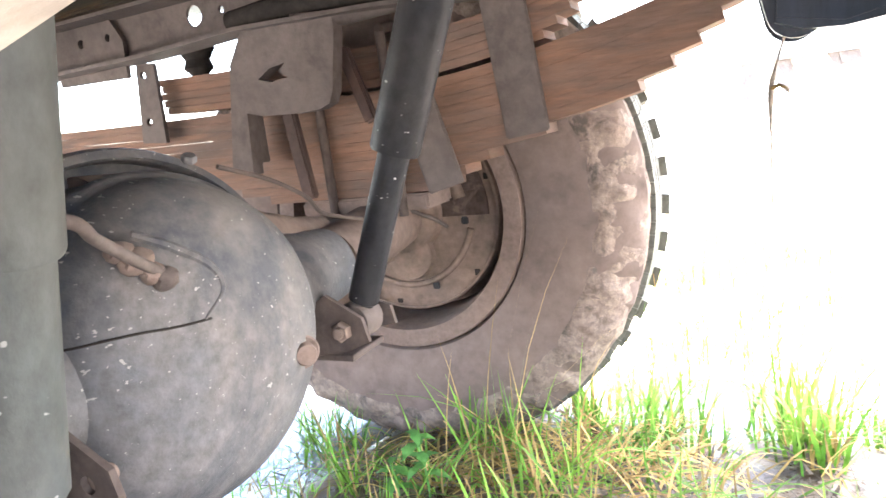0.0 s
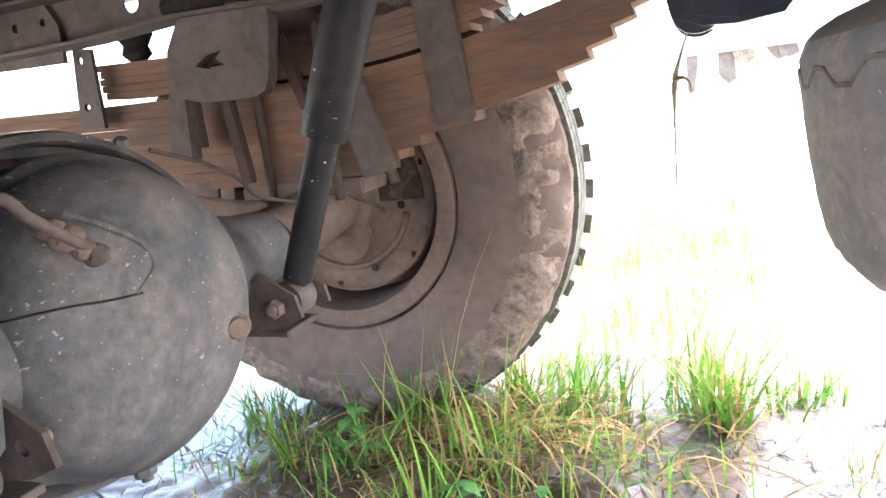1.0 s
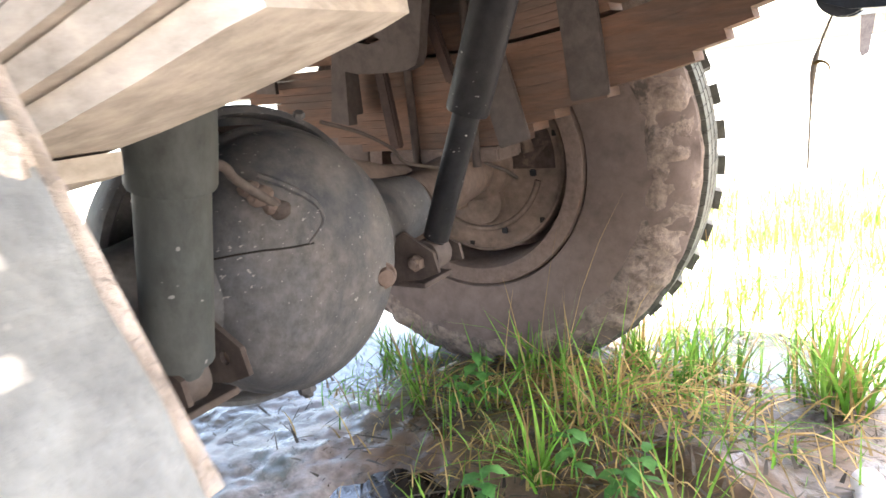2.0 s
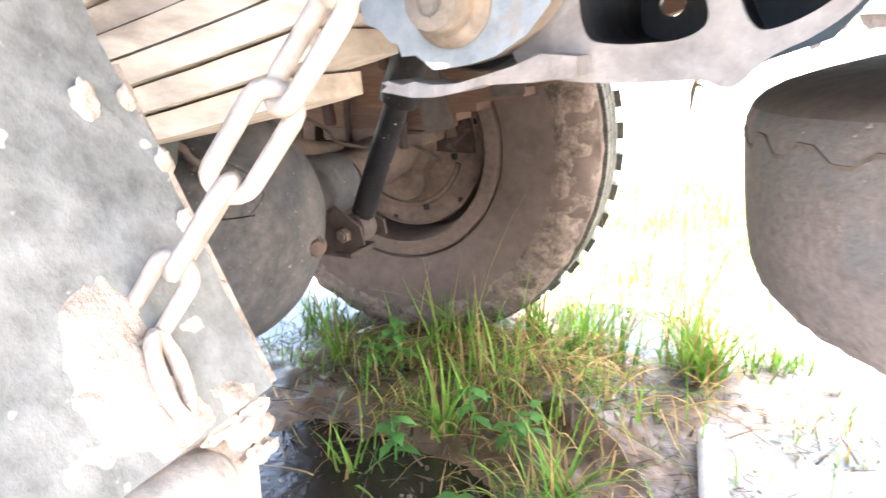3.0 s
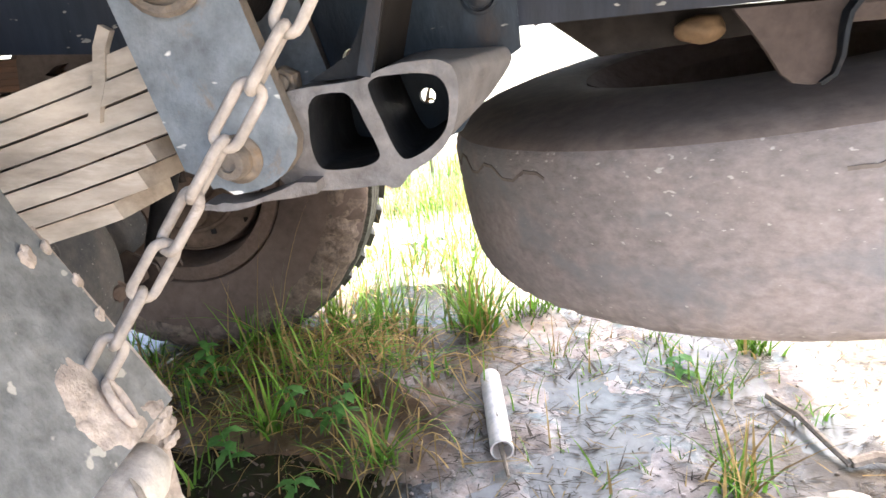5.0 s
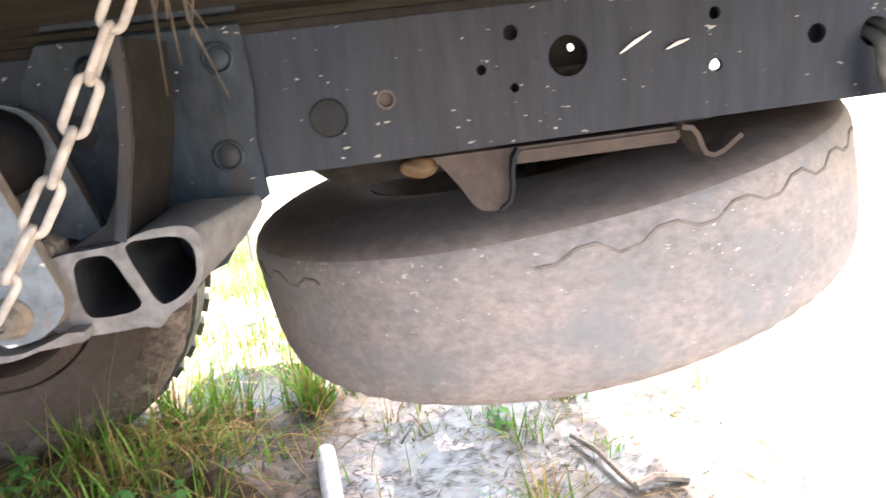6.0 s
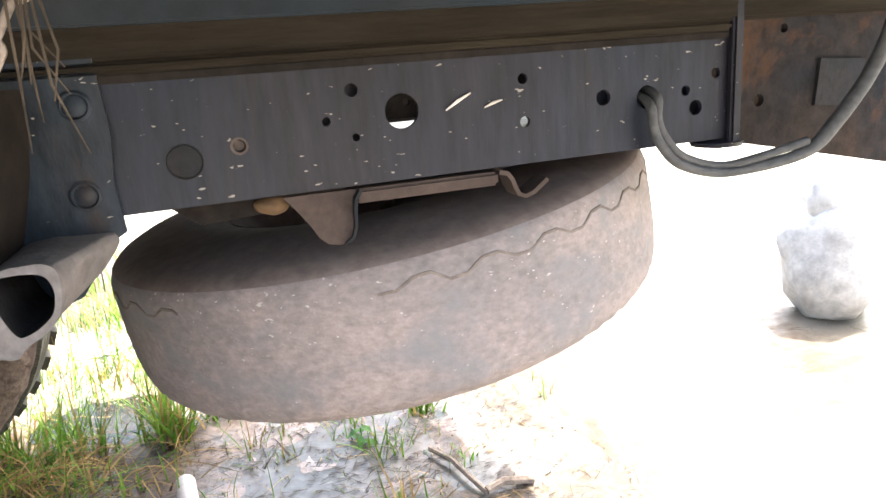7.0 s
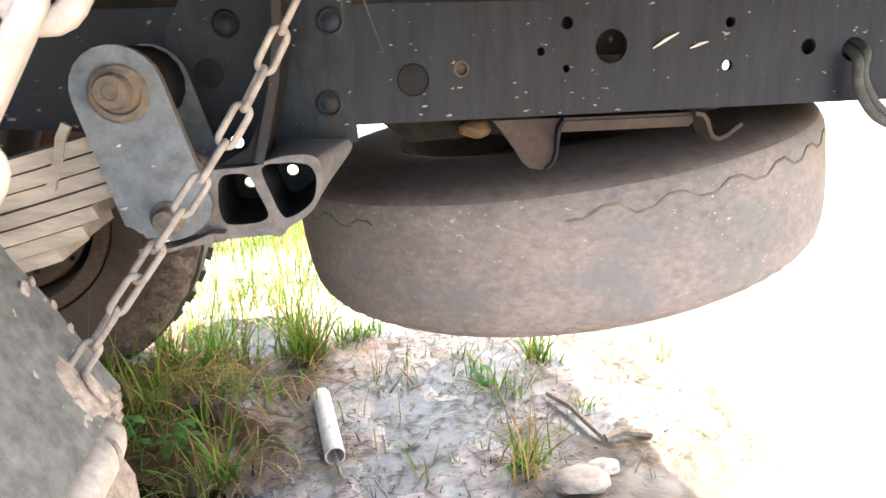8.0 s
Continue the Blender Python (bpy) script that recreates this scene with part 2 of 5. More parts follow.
    "caked": mat("caked_tread_mud", (0.1892, 0.1452, 0.1206), (0.1452, 0.1118, 0.09504), 0.95, scale=18, fine=70, bump=1.0, grain=0.4, patch=(0.0792, 0.06512, 0.05808), patch_scale=22, patch_cut=0.55, patch_soft=0.08, spec=0.08),
    "treadgrey": mat("scuffed_tread_rubber", (0.13, 0.127, 0.108), (0.075, 0.073, 0.064), 0.85, scale=14, fine=60, bump=0.5, spec=0.06),
    "sparewall": mat("shade_toned_sidewall", (0.1408, 0.1126, 0.1026), (0.1915, 0.1554, 0.1397), 0.85, scale=6, fine=50, stretch=(1, 1, 1.6), grain=0.22, spec=0.1),
    "shockgrey": mat("dusty_grey_tube", (0.05, 0.055, 0.053), (0.07, 0.07, 0.066), 0.7, scale=4, fine=50, stretch=(1, 1, 0.6), grain=0.3, patch=(0.043, 0.048, 0.05), patch_scale=6, patch_cut=0.5, patch_soft=0.16, flecks=(0.2, 0.195, 0.185), fleck_scale=70, fleck_cut=0.71, dust=(0.115, 0.106, 0.095), dust_amount=0.4, spec=0.08),
    "pad": mat("brown_dusty_steel", (0.128, 0.0912, 0.0752), (0.0944, 0.0704, 0.0616), 0.85, scale=11, fine=60, bump=0.4, dust=(0.172, 0.1328, 0.112), dust_amount=0.5, spec=0.05),
    "castdark": mat("dark_paint_and_recess_shade", (0.01431, 0.01646, 0.01969), (0.02326, 0.02219, 0.02291), 0.55, scale=10, fine=60, bump=0.3, patch=(0.03043, 0.02506, 0.02219), patch_scale=16, patch_cut=0.57, patch_soft=0.1, spec=0.07),
    "brownbracket": mat("brown_bracket_steel", (0.068, 0.0512, 0.0448), (0.048, 0.0376, 0.0344), 0.85, scale=14, fine=60, bump=0.4, dust=(0.112, 0.0864, 0.0736), dust_amount=0.4, spec=0.05),
    "slotrust": mat("dark_rusty_bar", (0.06, 0.036, 0.029), (0.04, 0.028, 0.025), 0.85, scale=15, fine=70, bump=0.5),
    "platepaint": mat("blue_plate_paint", (0.0145, 0.025, 0.037), (0.027, 0.027, 0.031), 0.42, scale=6, fine=50, stretch=(1, 1, 0.4), bump=0.3, grain=0.5, patch=(0.04, 0.03, 0.026), patch_scale=12, patch_cut=0.57, patch_soft=0.12, flecks=(0.26, 0.245, 0.225), fleck_scale=190, fleck_cut=0.71, spec=0.14),
    "shield": mat("dark_upper_shield", (0.034, 0.025, 0.022), (0.058, 0.042, 0.036), 0.85, scale=14, fine=60, bump=0.5, grain=0.35, patch=(0.09, 0.064, 0.052), patch_scale=18, patch_cut=0.57, patch_soft=0.1, spec=0.03),
    "palerod": mat("dusty_pale_rod", (0.6, 0.535, 0.475), (0.46, 0.39, 0.335), 0.85, scale=16, fine=80, bump=0.6, grain=0.3, patch=(0.36, 0.29, 0.245), patch_scale=24, patch_cut=0.57, patch_soft=0.12),
    "yellowleaf": mat("fallen_leaf", (0.16, 0.1, 0.055), (0.1, 0.065, 0.04), 0.7, scale=25, fine=80),
}


# ---- mesh helpers ----
def mesh_ob(name, bm, material, smooth=40):
    for fc in bm.faces:
        fc.smooth = True
    bmesh.ops.recalc_face_normals(bm, faces=bm.faces)
    lo = [min(v.co[k] for v in bm.verts) for k in range(3)]
    hi = [max(v.co[k] for v in bm.verts) for k in range(3)]
    c = Vector([(a + b) / 2 for a, b in zip(lo, hi)])
    bmesh.ops.translate(bm, verts=bm.verts, vec=-c)
    me = bpy.data.meshes.new(name)
    bm.to_mesh(me)
    bm.free()
    me.materials.append(M[material])
    me.set_sharp_from_angle(angle=radians(smooth))
    ob = new(name, me)
    ob.location = c
    return ob


PLACE = {}


def thing(name, loc, label, category, group=""):
    ob = new(name)
    ob.empty_display_size = 0.05
    ob.location = loc
    PLACE[ob.name] = Vector(loc)
    return tagged(ob, label, category, group)


def part(name, bm, material, parent, label="", smooth=40):
    """One mesh under a thing or a part; the mesh is given in the world's metres."""
    ob = mesh_ob(name, bm, material, smooth)
    PLACE[ob.name] = Vector(ob.location)
    ob.location = ob.location - PLACE[parent.name]
    ob.parent = parent
    if label:
        ob["label"] = label
    return ob


def group_part(name, loc, parent, label=""):
    ob = new(name)
    ob.empty_display_size = 0.03
    PLACE[ob.name] = Vector(loc)
    ob.location = Vector(loc) - PLACE[parent.name]
    ob.parent = parent
    if label:
        ob["label"] = label
    return ob


def lathe(bm, profile, centre, axis, seg=48, closed=False):
    """Turns (radius, along) pairs round the axis through the centre."""
    q = Vector(axis).normalized().to_track_quat("Z", "X").to_matrix()
    rings = []
    for r, h in profile:
        ring = []
        for k in range(seg):
            a = 2 * math.pi * k / seg
            ring.append(bm.verts.new(Vector(centre) + q @ Vector((r * math.cos(a), r * math.sin(a), h))))
        rings.append(ring)
    pairs = list(zip(rings, rings[1:])) + ([(rings[-1], rings[0])] if closed else [])
    for a, b in pairs:
        for k in range(seg):
            bm.faces.new((a[k], a[(k + 1) % seg], b[(k + 1) % seg], b[k]))
    if not closed:
        for ring in (rings[0], rings[-1]):
            bm.faces.new(ring)
    return bm


def tube(bm, pts, r, seg=12):
    """A round bar along points; r is one radius or one for each point."""
    pts = [Vector(p) for p in pts]
    rr = r if isinstance(r, (list, tuple)) else [r] * len(pts)
    rings, up = [], None
    for i, p in enumerate(pts):
        d = (pts[min(i + 1, len(pts) - 1)] - pts[max(i - 1, 0)]).normalized()
        if up is None:
            up = d.orthogonal().normalized()
        up = (up - d * up.dot(d)).normalized()
        side = d.cross(up)
        rings.append([bm.verts.new(p + rr[i] * (math.cos(2 * math.pi * k / seg) * up + math.sin(2 * math.pi * k / seg) * side)) for k in range(seg)])
    for a, b in zip(rings, rings[1:]):
        for k in range(seg):
            bm.faces.new((a[k], a[(k + 1) % seg], b[(k + 1) % seg], b[k]))
    bm.faces.new(rings[0])
    bm.faces.new(rings[-1])
    return bm


def circle(x, z, r, n=20, squash=1.0):
    return [(x + r * math.cos(2 * math.pi * k / n), z + squash * r * math.sin(2 * math.pi * k / n)) for k in range(n)]


def plate(bm, outer, holes, y0, y1, to=None):
    """A flat plate from an outline and holes in x and z, between y0 and y1; to: maps (x, z, y) to a place."""
    to = to or (lambda x, z, y: Vector((x, y, z)))
    flat = bmesh.new()
    for loop in (outer, *holes):
        vs = [flat.verts.new((x, 0, z)) for x, z in loop]
        for a, b in zip(vs, vs[1:] + vs[:1]):
            flat.edges.new((a, b))
    bmesh.ops.triangle_fill(flat, use_beauty=True, use_dissolve=False, edges=flat.edges, normal=(0, 1, 0))
    flat.verts.ensure_lookup_table()
    front = [bm.verts.new(to(v.co.x, v.co.z, y0)) for v in flat.verts]
    back = [bm.verts.new(to(v.co.x, v.co.z, y1)) for v in flat.verts]
    flat.verts.index_update()
    for fc in flat.faces:
        bm.faces.new([front[v.index] for v in fc.verts])
        bm.faces.new([back[v.index] for v in reversed(fc.verts)])
    for e in flat.edges:
        if len(e.link_faces) == 1:
            a, b = e.verts[0].index, e.verts[1].index
            bm.faces.new((front[a], front[b], back[b], back[a]))
    flat.free()
    return bm


def ribbon(bm, line, t, y0, y1, bevel=0.0):
    """A plate bent along a line in x and z, t thick, from y0 to y1."""
    n = len(line)
    rows = []
    for i, (x, z) in enumerate(line):
        a, b = line[max(i - 1, 0)], line[min(i + 1, n - 1)]
        d = Vector((b[0] - a[0], b[1] - a[1])).normalized()
        nx, nz = -d.y, d.x
        rows.append([bm.verts.new((x + s * nx * t / 2, y, z + s * nz * t / 2)) for s, y in ((1, y0), (1, y1), (-1, y1), (-1, y0))])
    for p, q in zip(rows, rows[1:]):
        for k in range(4):
            bm.faces.new((p[k], p[(k + 1) % 4], q[(k + 1) % 4], q[k]))
    bm.faces.new(rows[0])
    bm.faces.new(rows[-1][::-1])
    if bevel:
        bmesh.ops.bevel(bm, geom=[e for e in bm.edges if e.calc_face_angle(0) > 0.6], offset=bevel, segments=2, affect="EDGES", clamp_overlap=True)
    return bm


def box(bm, lo, hi, bevel=0.0, m=None):
    made = bmesh.ops.create_cube(bm, size=1.0)["verts"]
    lo, hi = Vector(lo), Vector(hi)
    for v in made:
        v.co = Vector([(a + b) / 2 + c * (b - a) for a, b, c in zip(lo, hi, v.co)])
        if m is not None:
            v.co = m @ v.co
    if bevel:
        edges = {e for v in made for e in v.link_edges}
        bmesh.ops.bevel(bm, geom=list(edges), offset=bevel, segments=2, affect="EDGES", clamp_overlap=True)
    return bm


def hexnut(bm, centre, axis, r, h, round_end=True):
    lathe(bm, [(r * 0.93, 0), (r, h * 0.12), (r, h * 0.8), (r * 0.85, h)], centre, axis, 6)
    if round_end:
        ax = Vector(axis).normalized()
        lathe(bm, [(r * 0.55, 0), (r * 0.55, h * 0.35), (r * 0.4, h * 0.45)], Vector(centre) + ax * h, axis, 14)
    return bm


def ramped(pts, x):
    for (a, za), (b, zb) in zip(pts, pts[1:]):
        if x <= b:
            return za + (zb - za) * max(0.0, (x - a) / (b - a))
    return pts[-1][1]


# ---- ground ----
AXLE = Vector((-0.455, 0.37, 0.405))


def ground_height(x, y):
    h = 0.018 * noise.noise((x * 2.3, y * 2.3, 3.1)) + 0.012 * noise.noise((x * 6.1, y * 6.1, 7.7)) + 0.006 * noise.noise((x * 19, y * 19, 1.3)) 
    silt = 1 - 0.6 * min(1.0, max(0.0, (x - 0.1) / 0.12))   # smoother where silt has settled
    h += silt * (0.0045 * noise.noise((x * 43, y * 43, 6.2)) + 0.0025 * noise.noise((x * 90, y * 90, 2.2)))
    h += 0.03 * math.exp(-(((x + 0.2) / 0.35) ** 2 + ((y - 0.72) / 0.2) ** 2))
    h -= 0.05 * math.exp(-(((x + 0.17) / 0.26) ** 2 + ((y - 0.33) / 0.13) ** 2))
    h -= 0.012 * math.exp(-(((x + 0.4) / 0.14) ** 2 + ((y - 0.45) / 0.11) ** 2)) + 0.04 * math.exp(-(((x + 0.0) / 0.17) ** 2 + ((y - 1.17) / 0.13) ** 2))
    h -= 0.045 * math.exp(-(((x + 0.85) / 0.3) ** 2 + ((y - 0.95) / 0.25) ** 2))
    h -= 0.012 * math.exp(-(((x - 0.48) / 0.38) ** 2 + ((y - 0.72) / 0.28) ** 2)) + 0.012 * math.exp(-(((x - 0.36) / 0.16) ** 2 + ((y - 0.45) / 0.13) ** 2))
    h -= 0.014 * math.exp(-(((x - 0.97) / 0.13) ** 2 + ((y - 0.56) / 0.1) ** 2)) + 0.01 * math.exp(-(((x - 0.66) / 0.1) ** 2 + ((y - 0.92) / 0.06) ** 2))
    h += 0.03 * math.exp(-(((x - 0.05) / 0.12) ** 2 + ((y - 0.66) / 0.07) ** 2))   # bare mound beside the grass
    far = max(0.0, math.hypot(x - 0.3, y - 0.7) - 3.0)
    return h + 0.008 + min(0.4, 0.02 * far) * (0.5 + 0.5 * noise.noise((x * 0.2, y * 0.2, 0)))


def spread(lo, hi, step, reach):
    inner = list(np.arange(lo, hi + 1e-6, step))
    d, out_lo, out_hi = step, [lo], [hi]
    while out_hi[-1] < reach:
        d *= 1.28
        out_hi.append(out_hi[-1] + d)
        out_lo.append(out_lo[-1] - d)
    return out_lo[:0:-1] + inner + out_hi[1:]


xs, ys = spread(-1.1, 1.2, 0.008, 400), spread(0.15, 1.7, 0.008, 400)
verts = [(x, y, ground_height(x, y)) for y in ys for x in xs]
nx = len(xs)
faces = [(j * nx + i, j * nx + i + 1, (j + 1) * nx + i + 1, (j + 1) * nx + i) for j in range(len(ys) - 1) for i in range(nx - 1)]
me = bpy.data.meshes.new("ground")
me.from_pydata(verts, [], faces)
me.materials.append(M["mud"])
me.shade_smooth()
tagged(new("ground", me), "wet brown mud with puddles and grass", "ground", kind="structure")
for name, lo, hi, m, lab in (("water_1", -0.5, 0.14, "water", "dark shallow puddle water beside the wheel"), ("water_2", 0.14, 7.0, "silt", "thin film of silty water over the mud"), ("water_3", -7.0, -0.5, "silt", "silty puddle water beyond the axle")):
    bm = bmesh.new()
    bm.faces.new([bm.verts.new(q) for q in ((lo, -4, -0.004), (hi, -4, -0.004), (hi, 7, -0.004), (lo, 7, -0.004))])
    tagged(mesh_ob(name, bm, m), lab, "water", kind="structure")

# ---- truck ----
truck = thing("truck", (-0.455, 0.4, 0.0), "muddy old flatbed truck with rusty springs, standing on wet ground", "truck")
# frame rails
RAIL_B, RAIL_T = 0.718, 0.845


def rail_outline():
    bot = [(-2.2, 0.755), (-0.8, 0.757), (-0.6, 0.766), (-0.35, 0.757), (0.15, 0.718), (0.93, 0.722), (0.953, 0.722)]
    return bot + [(0.953, RAIL_T), (-2.2, RAIL_T)]


near_holes = [circle(0.582, 0.785, 0.0165, 28), circle(0.536, 0.808, 0.0062), circle(0.51, 0.782, 0.0042), circle(0.536, 0.765, 0.0038),
              circle(0.708, 0.763, 0.0055), circle(0.707, 0.805, 0.0052), circle(0.797, 0.779, 0.0082), circle(0.849, 0.775, 0.0125, 24),
              circle(0.897, 0.778, 0.0055), circle(0.91, 0.759, 0.0082), circle(0.935, 0.794, 0.0058), circle(0.431, 0.768, 0.0068), circle(-0.3, 0.8, 0.008)]
far_holes = [circle(-0.72, 0.815, 0.017, 24), circle(-0.66, 0.815, 0.006), circle(-0.3, 0.8, 0.008), circle(0.3, 0.79, 0.01), circle(0.6, 0.785, 0.016), circle(0.826, 0.783, 0.011)]
for y0, inward, holes, lab in ((0.0, 1, near_holes, "dark blue-grey steel rail with punched holes"), (0.8, -1, far_holes, "dusty steel rail with punched holes")):
    bm = plate(bmesh.new(), rail_outline(), holes, y0, y0 + inward * 0.006)
    rail = part("frame_rail", bm, "rail" if y0 == 0 else "steel", truck, lab)
    b = [p for p in rail_outline() if p[1] < 0.8]
    part("lower_flange", ribbon(bmesh.new(), [(x, z + 0.003) for x, z in b], 0.006, y0 + inward * 0.006, y0 + inward * 0.06), "rail" if y0 == 0 else "steel", rail)

    top = [(-2.2, RAIL_T - 0.003), (0.953, RAIL_T - 0.003)]
    part("upper_flange", ribbon(bmesh.new(), top, 0.006, y0 + inward * 0.006, y0 + inward * 0.06), "rail" if y0 == 0 else "steel", rail)


def bolt(x, z, y, r, h, parent, material="darkbolt", washer=True, side=-1):
    bm = bmesh.new()
    if washer:
        lathe(bm, [(r * 1.5, 0), (r * 1.5, 0.0015), (r * 1.4, 0.002)], (x, y, z), (0, side, 0), 18)
    hexnut(bm, (x, y + side * 0.0018, z), (0, side, 0), r, h)
    return part("bolt", bm, material, parent)


# pressed disc and spot weld on the rail's web
near_rail = [o for o in truck.children if o.name.startswith("frame_rail")][0]
part("pressed_disc", lathe(bmesh.new(), [(0.0158, -0.001), (0.0158, 0.001), (0.0148, 0.0016), (0.0138, 0.0004), (0.004, 0.0004)], (0.384, 0.0, 0.759), (0, -1, 0), 24), "castdark", near_rail)
part("weld_nut", lathe(bmesh.new(), [(0.0055, -0.009), (0.0066, -0.002), (0.008, 0.0012), (0.0058, 0.001), (0.0045, -0.004)], (0.431, 0.001, 0.768), (0, -1, 0), 14), "steel", near_rail)

# unseen tubes added inside the rail so that its holes look dark
for z, x0, x1, r in ((0.769, 0.2, 0.5, 0.011), (0.806, 0.62, 0.83, 0.012)):
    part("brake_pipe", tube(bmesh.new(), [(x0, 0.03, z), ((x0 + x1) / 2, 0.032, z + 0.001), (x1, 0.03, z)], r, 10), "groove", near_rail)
# unseen sheets added behind the holes to keep light out of them
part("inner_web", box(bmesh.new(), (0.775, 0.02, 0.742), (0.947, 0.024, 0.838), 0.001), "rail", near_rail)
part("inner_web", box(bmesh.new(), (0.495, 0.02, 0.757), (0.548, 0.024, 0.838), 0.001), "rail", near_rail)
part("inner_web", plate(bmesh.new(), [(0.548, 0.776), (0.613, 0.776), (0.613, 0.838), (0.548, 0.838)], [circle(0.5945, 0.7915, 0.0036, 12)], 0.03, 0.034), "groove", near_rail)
# rear end plates, splice and hose
splice = part("splice_strip", box(bmesh.new(), (0.948, -0.012, 0.716), (0.962, 0.0, 0.9), 0.003), "rail", near_rail)
rear = plate(bmesh.new(), [(0.962, 0.716), (1.03, 0.702), (1.19, 0.668), (1.26, 0.662), (1.26, 0.875), (0.962, 0.875)],
             [circle(0.99, 0.76, 0.007), circle(1.09, 0.77, 0.006), circle(1.02, 0.835, 0.005)], -0.004, 0.004)
rear_plate = part("rear_plate", rear, "rustplate", truck, "rust-stained steel plate with bolt holes")
part("patch", plate(bmesh.new(), [(1.065, 0.748), (1.13, 0.742), (1.135, 0.795), (1.07, 0.8)], [], -0.0085, -0.0035), "castdark", rear_plate)
part("foot", lathe(bmesh.new(), [(0.008, 0), (0.028, 0.003), (0.03, 0.008), (0.024, 0.012), (0.006, 0.013)], (0.955, 0.02, 0.709), (0, 0, 1), 20), "rail", rear_plate)

hose = thing("rubber_hose", (0.95, 0.0, 0.7), "grey rubber hose looped through a hole in the frame rail", "hose")
pts = [(0.849, 0.03, 0.776), (0.8475, 0.006, 0.775), (0.845, -0.0135, 0.765), (0.8445, -0.0175, 0.748), (0.85, -0.021, 0.729), (0.87, -0.027, 0.705), (0.909, -0.036, 0.692), (0.955, -0.046, 0.694), (1.012, -0.056, 0.707), (1.04, -0.062, 0.735), (1.061, -0.068, 0.765), (1.075, -0.07, 0.787), (1.085, -0.075, 0.815), (1.095, -0.08, 0.86)]

def smooth_line(p, n=6):
    """A Catmull-Rom line through the points."""
    p = [Vector(q) for q in p]
    p = [2 * p[0] - p[1]] + p + [2 * p[-1] - p[-2]]
    out = []
    for a, b, c, d in zip(p, p[1:], p[2:], p[3:]):
        for k in range(n):
            t = k / n
            out.append(0.5 * (2 * b + (c - a) * t + (2 * a - 5 * b + 4 * c - d) * t * t + (3 * b - a - 3 * c + d) * t ** 3))
    return out + [p[-2]]


part("outer_tube", tube(bmesh.new(), smooth_line(pts), [0.0052 + 0.0026 * min(1, max(0, (k - 40) / 12)) for k in range(6 * (len(pts) - 1) + 1)], 14), "hose", hose)
part("inner_line", tube(bmesh.new(), smooth_line([(x + 0.009, y + 0.001, z + 0.007) for x, y, z in pts[:3]] + [(x + 0.008, y + 0.003, z + 0.006) for x, y, z in pts[3:7]] + [(x - 0.002, y, z + 0.01) for x, y, z in pts[7:9]]), 0.0048, 10), "hose", hose)

# wooden beam and bed above the rails
for y0, y1 in ((-0.012, 0.075), (0.725, 0.812)):
    bm = box(bmesh.new(), (-2.3, y0, RAIL_T + 0.001), (1.27, y1, 0.882), 0.004)
    part("sill_beam", bm, "beam", truck, "weathered brown wooden sill beam")
part("sill_lip", box(bmesh.new(), (-2.3, -0.0125, 0.8365), (0.946, -0.0005, 0.8462), 0.003), "beam", truck)
# near-black strip paints the shadow in the gap under the beam
part("packing_strip", box(bmesh.new(), (-2.3, -0.007, 0.829), (0.946, -0.0005, 0.8362), 0.001), "groove", truck, "dark rusty strip coloured as the shaded gap between rail and beam")
bed = part("bed_floor", box(bmesh.new(), (-2.6, -0.5, 0.94), (1.28, 1.3, 0.975), 0.004), "bed", truck, "dark blue painted steel bed floor")
for k in range(8):
    x = -2.35 + 0.48 * k
    part("bed_crossmember", box(bmesh.new(), (x, -0.48, 0.884), (x + 0.05, 1.28, 0.938), 0.004), "bed", bed)
part("bed_edge", box(bmesh.new(), (-2.6, -0.03, 0.8725), (1.28, -0.02, 0.939), 0.002), "bed", bed)

# chassis crossmembers
for x, z0, z1 in ((-1.15, 0.77, 0.84), (0.24, 0.75, 0.84), (1.2, 0.72, 0.86)):
    part("crossmember", box(bmesh.new(), (x - 0.03, 0.062, z0), (x + 0.03, 0.738, z1), 0.006), "steel", truck)


# leaf springs
def near_top(x):
    d = x - AXLE.x
    return 0.655 + (0.24 if d > 0 else 0.066) * d * d


def far_top(x):
    d = x - AXLE.x
    return 0.65 + (0.275 if d > 0 else 0.03) * d * d


def helper_low(x):
    d = x - AXLE.x
    return 0.656 + (0.3 if d > 0 else 0.06) * d * d


def leaf(x0, x1, zf, t, y0, y1):
    n = max(6, int((x1 - x0) / 0.045))
    line = [(x0 + (x1 - 0.014 - x0) * k / n, zf(x0 + (x1 - 0.014 - x0) * k / n)) for k in range(n + 1)] + [(x1, zf(x1))]
    bm = ribbon(bmesh.new(), line, t, y0, y1, 0.0045)
    mid = (y0 + y1) / 2
    for v in bm.verts:
        k = max(0.0, (v.co.x - (x1 - 0.001)) / 0.001)
        v.co.y = mid + (v.co.y - mid) * (1 - 0.08 * min(1.0, k))
    return bm


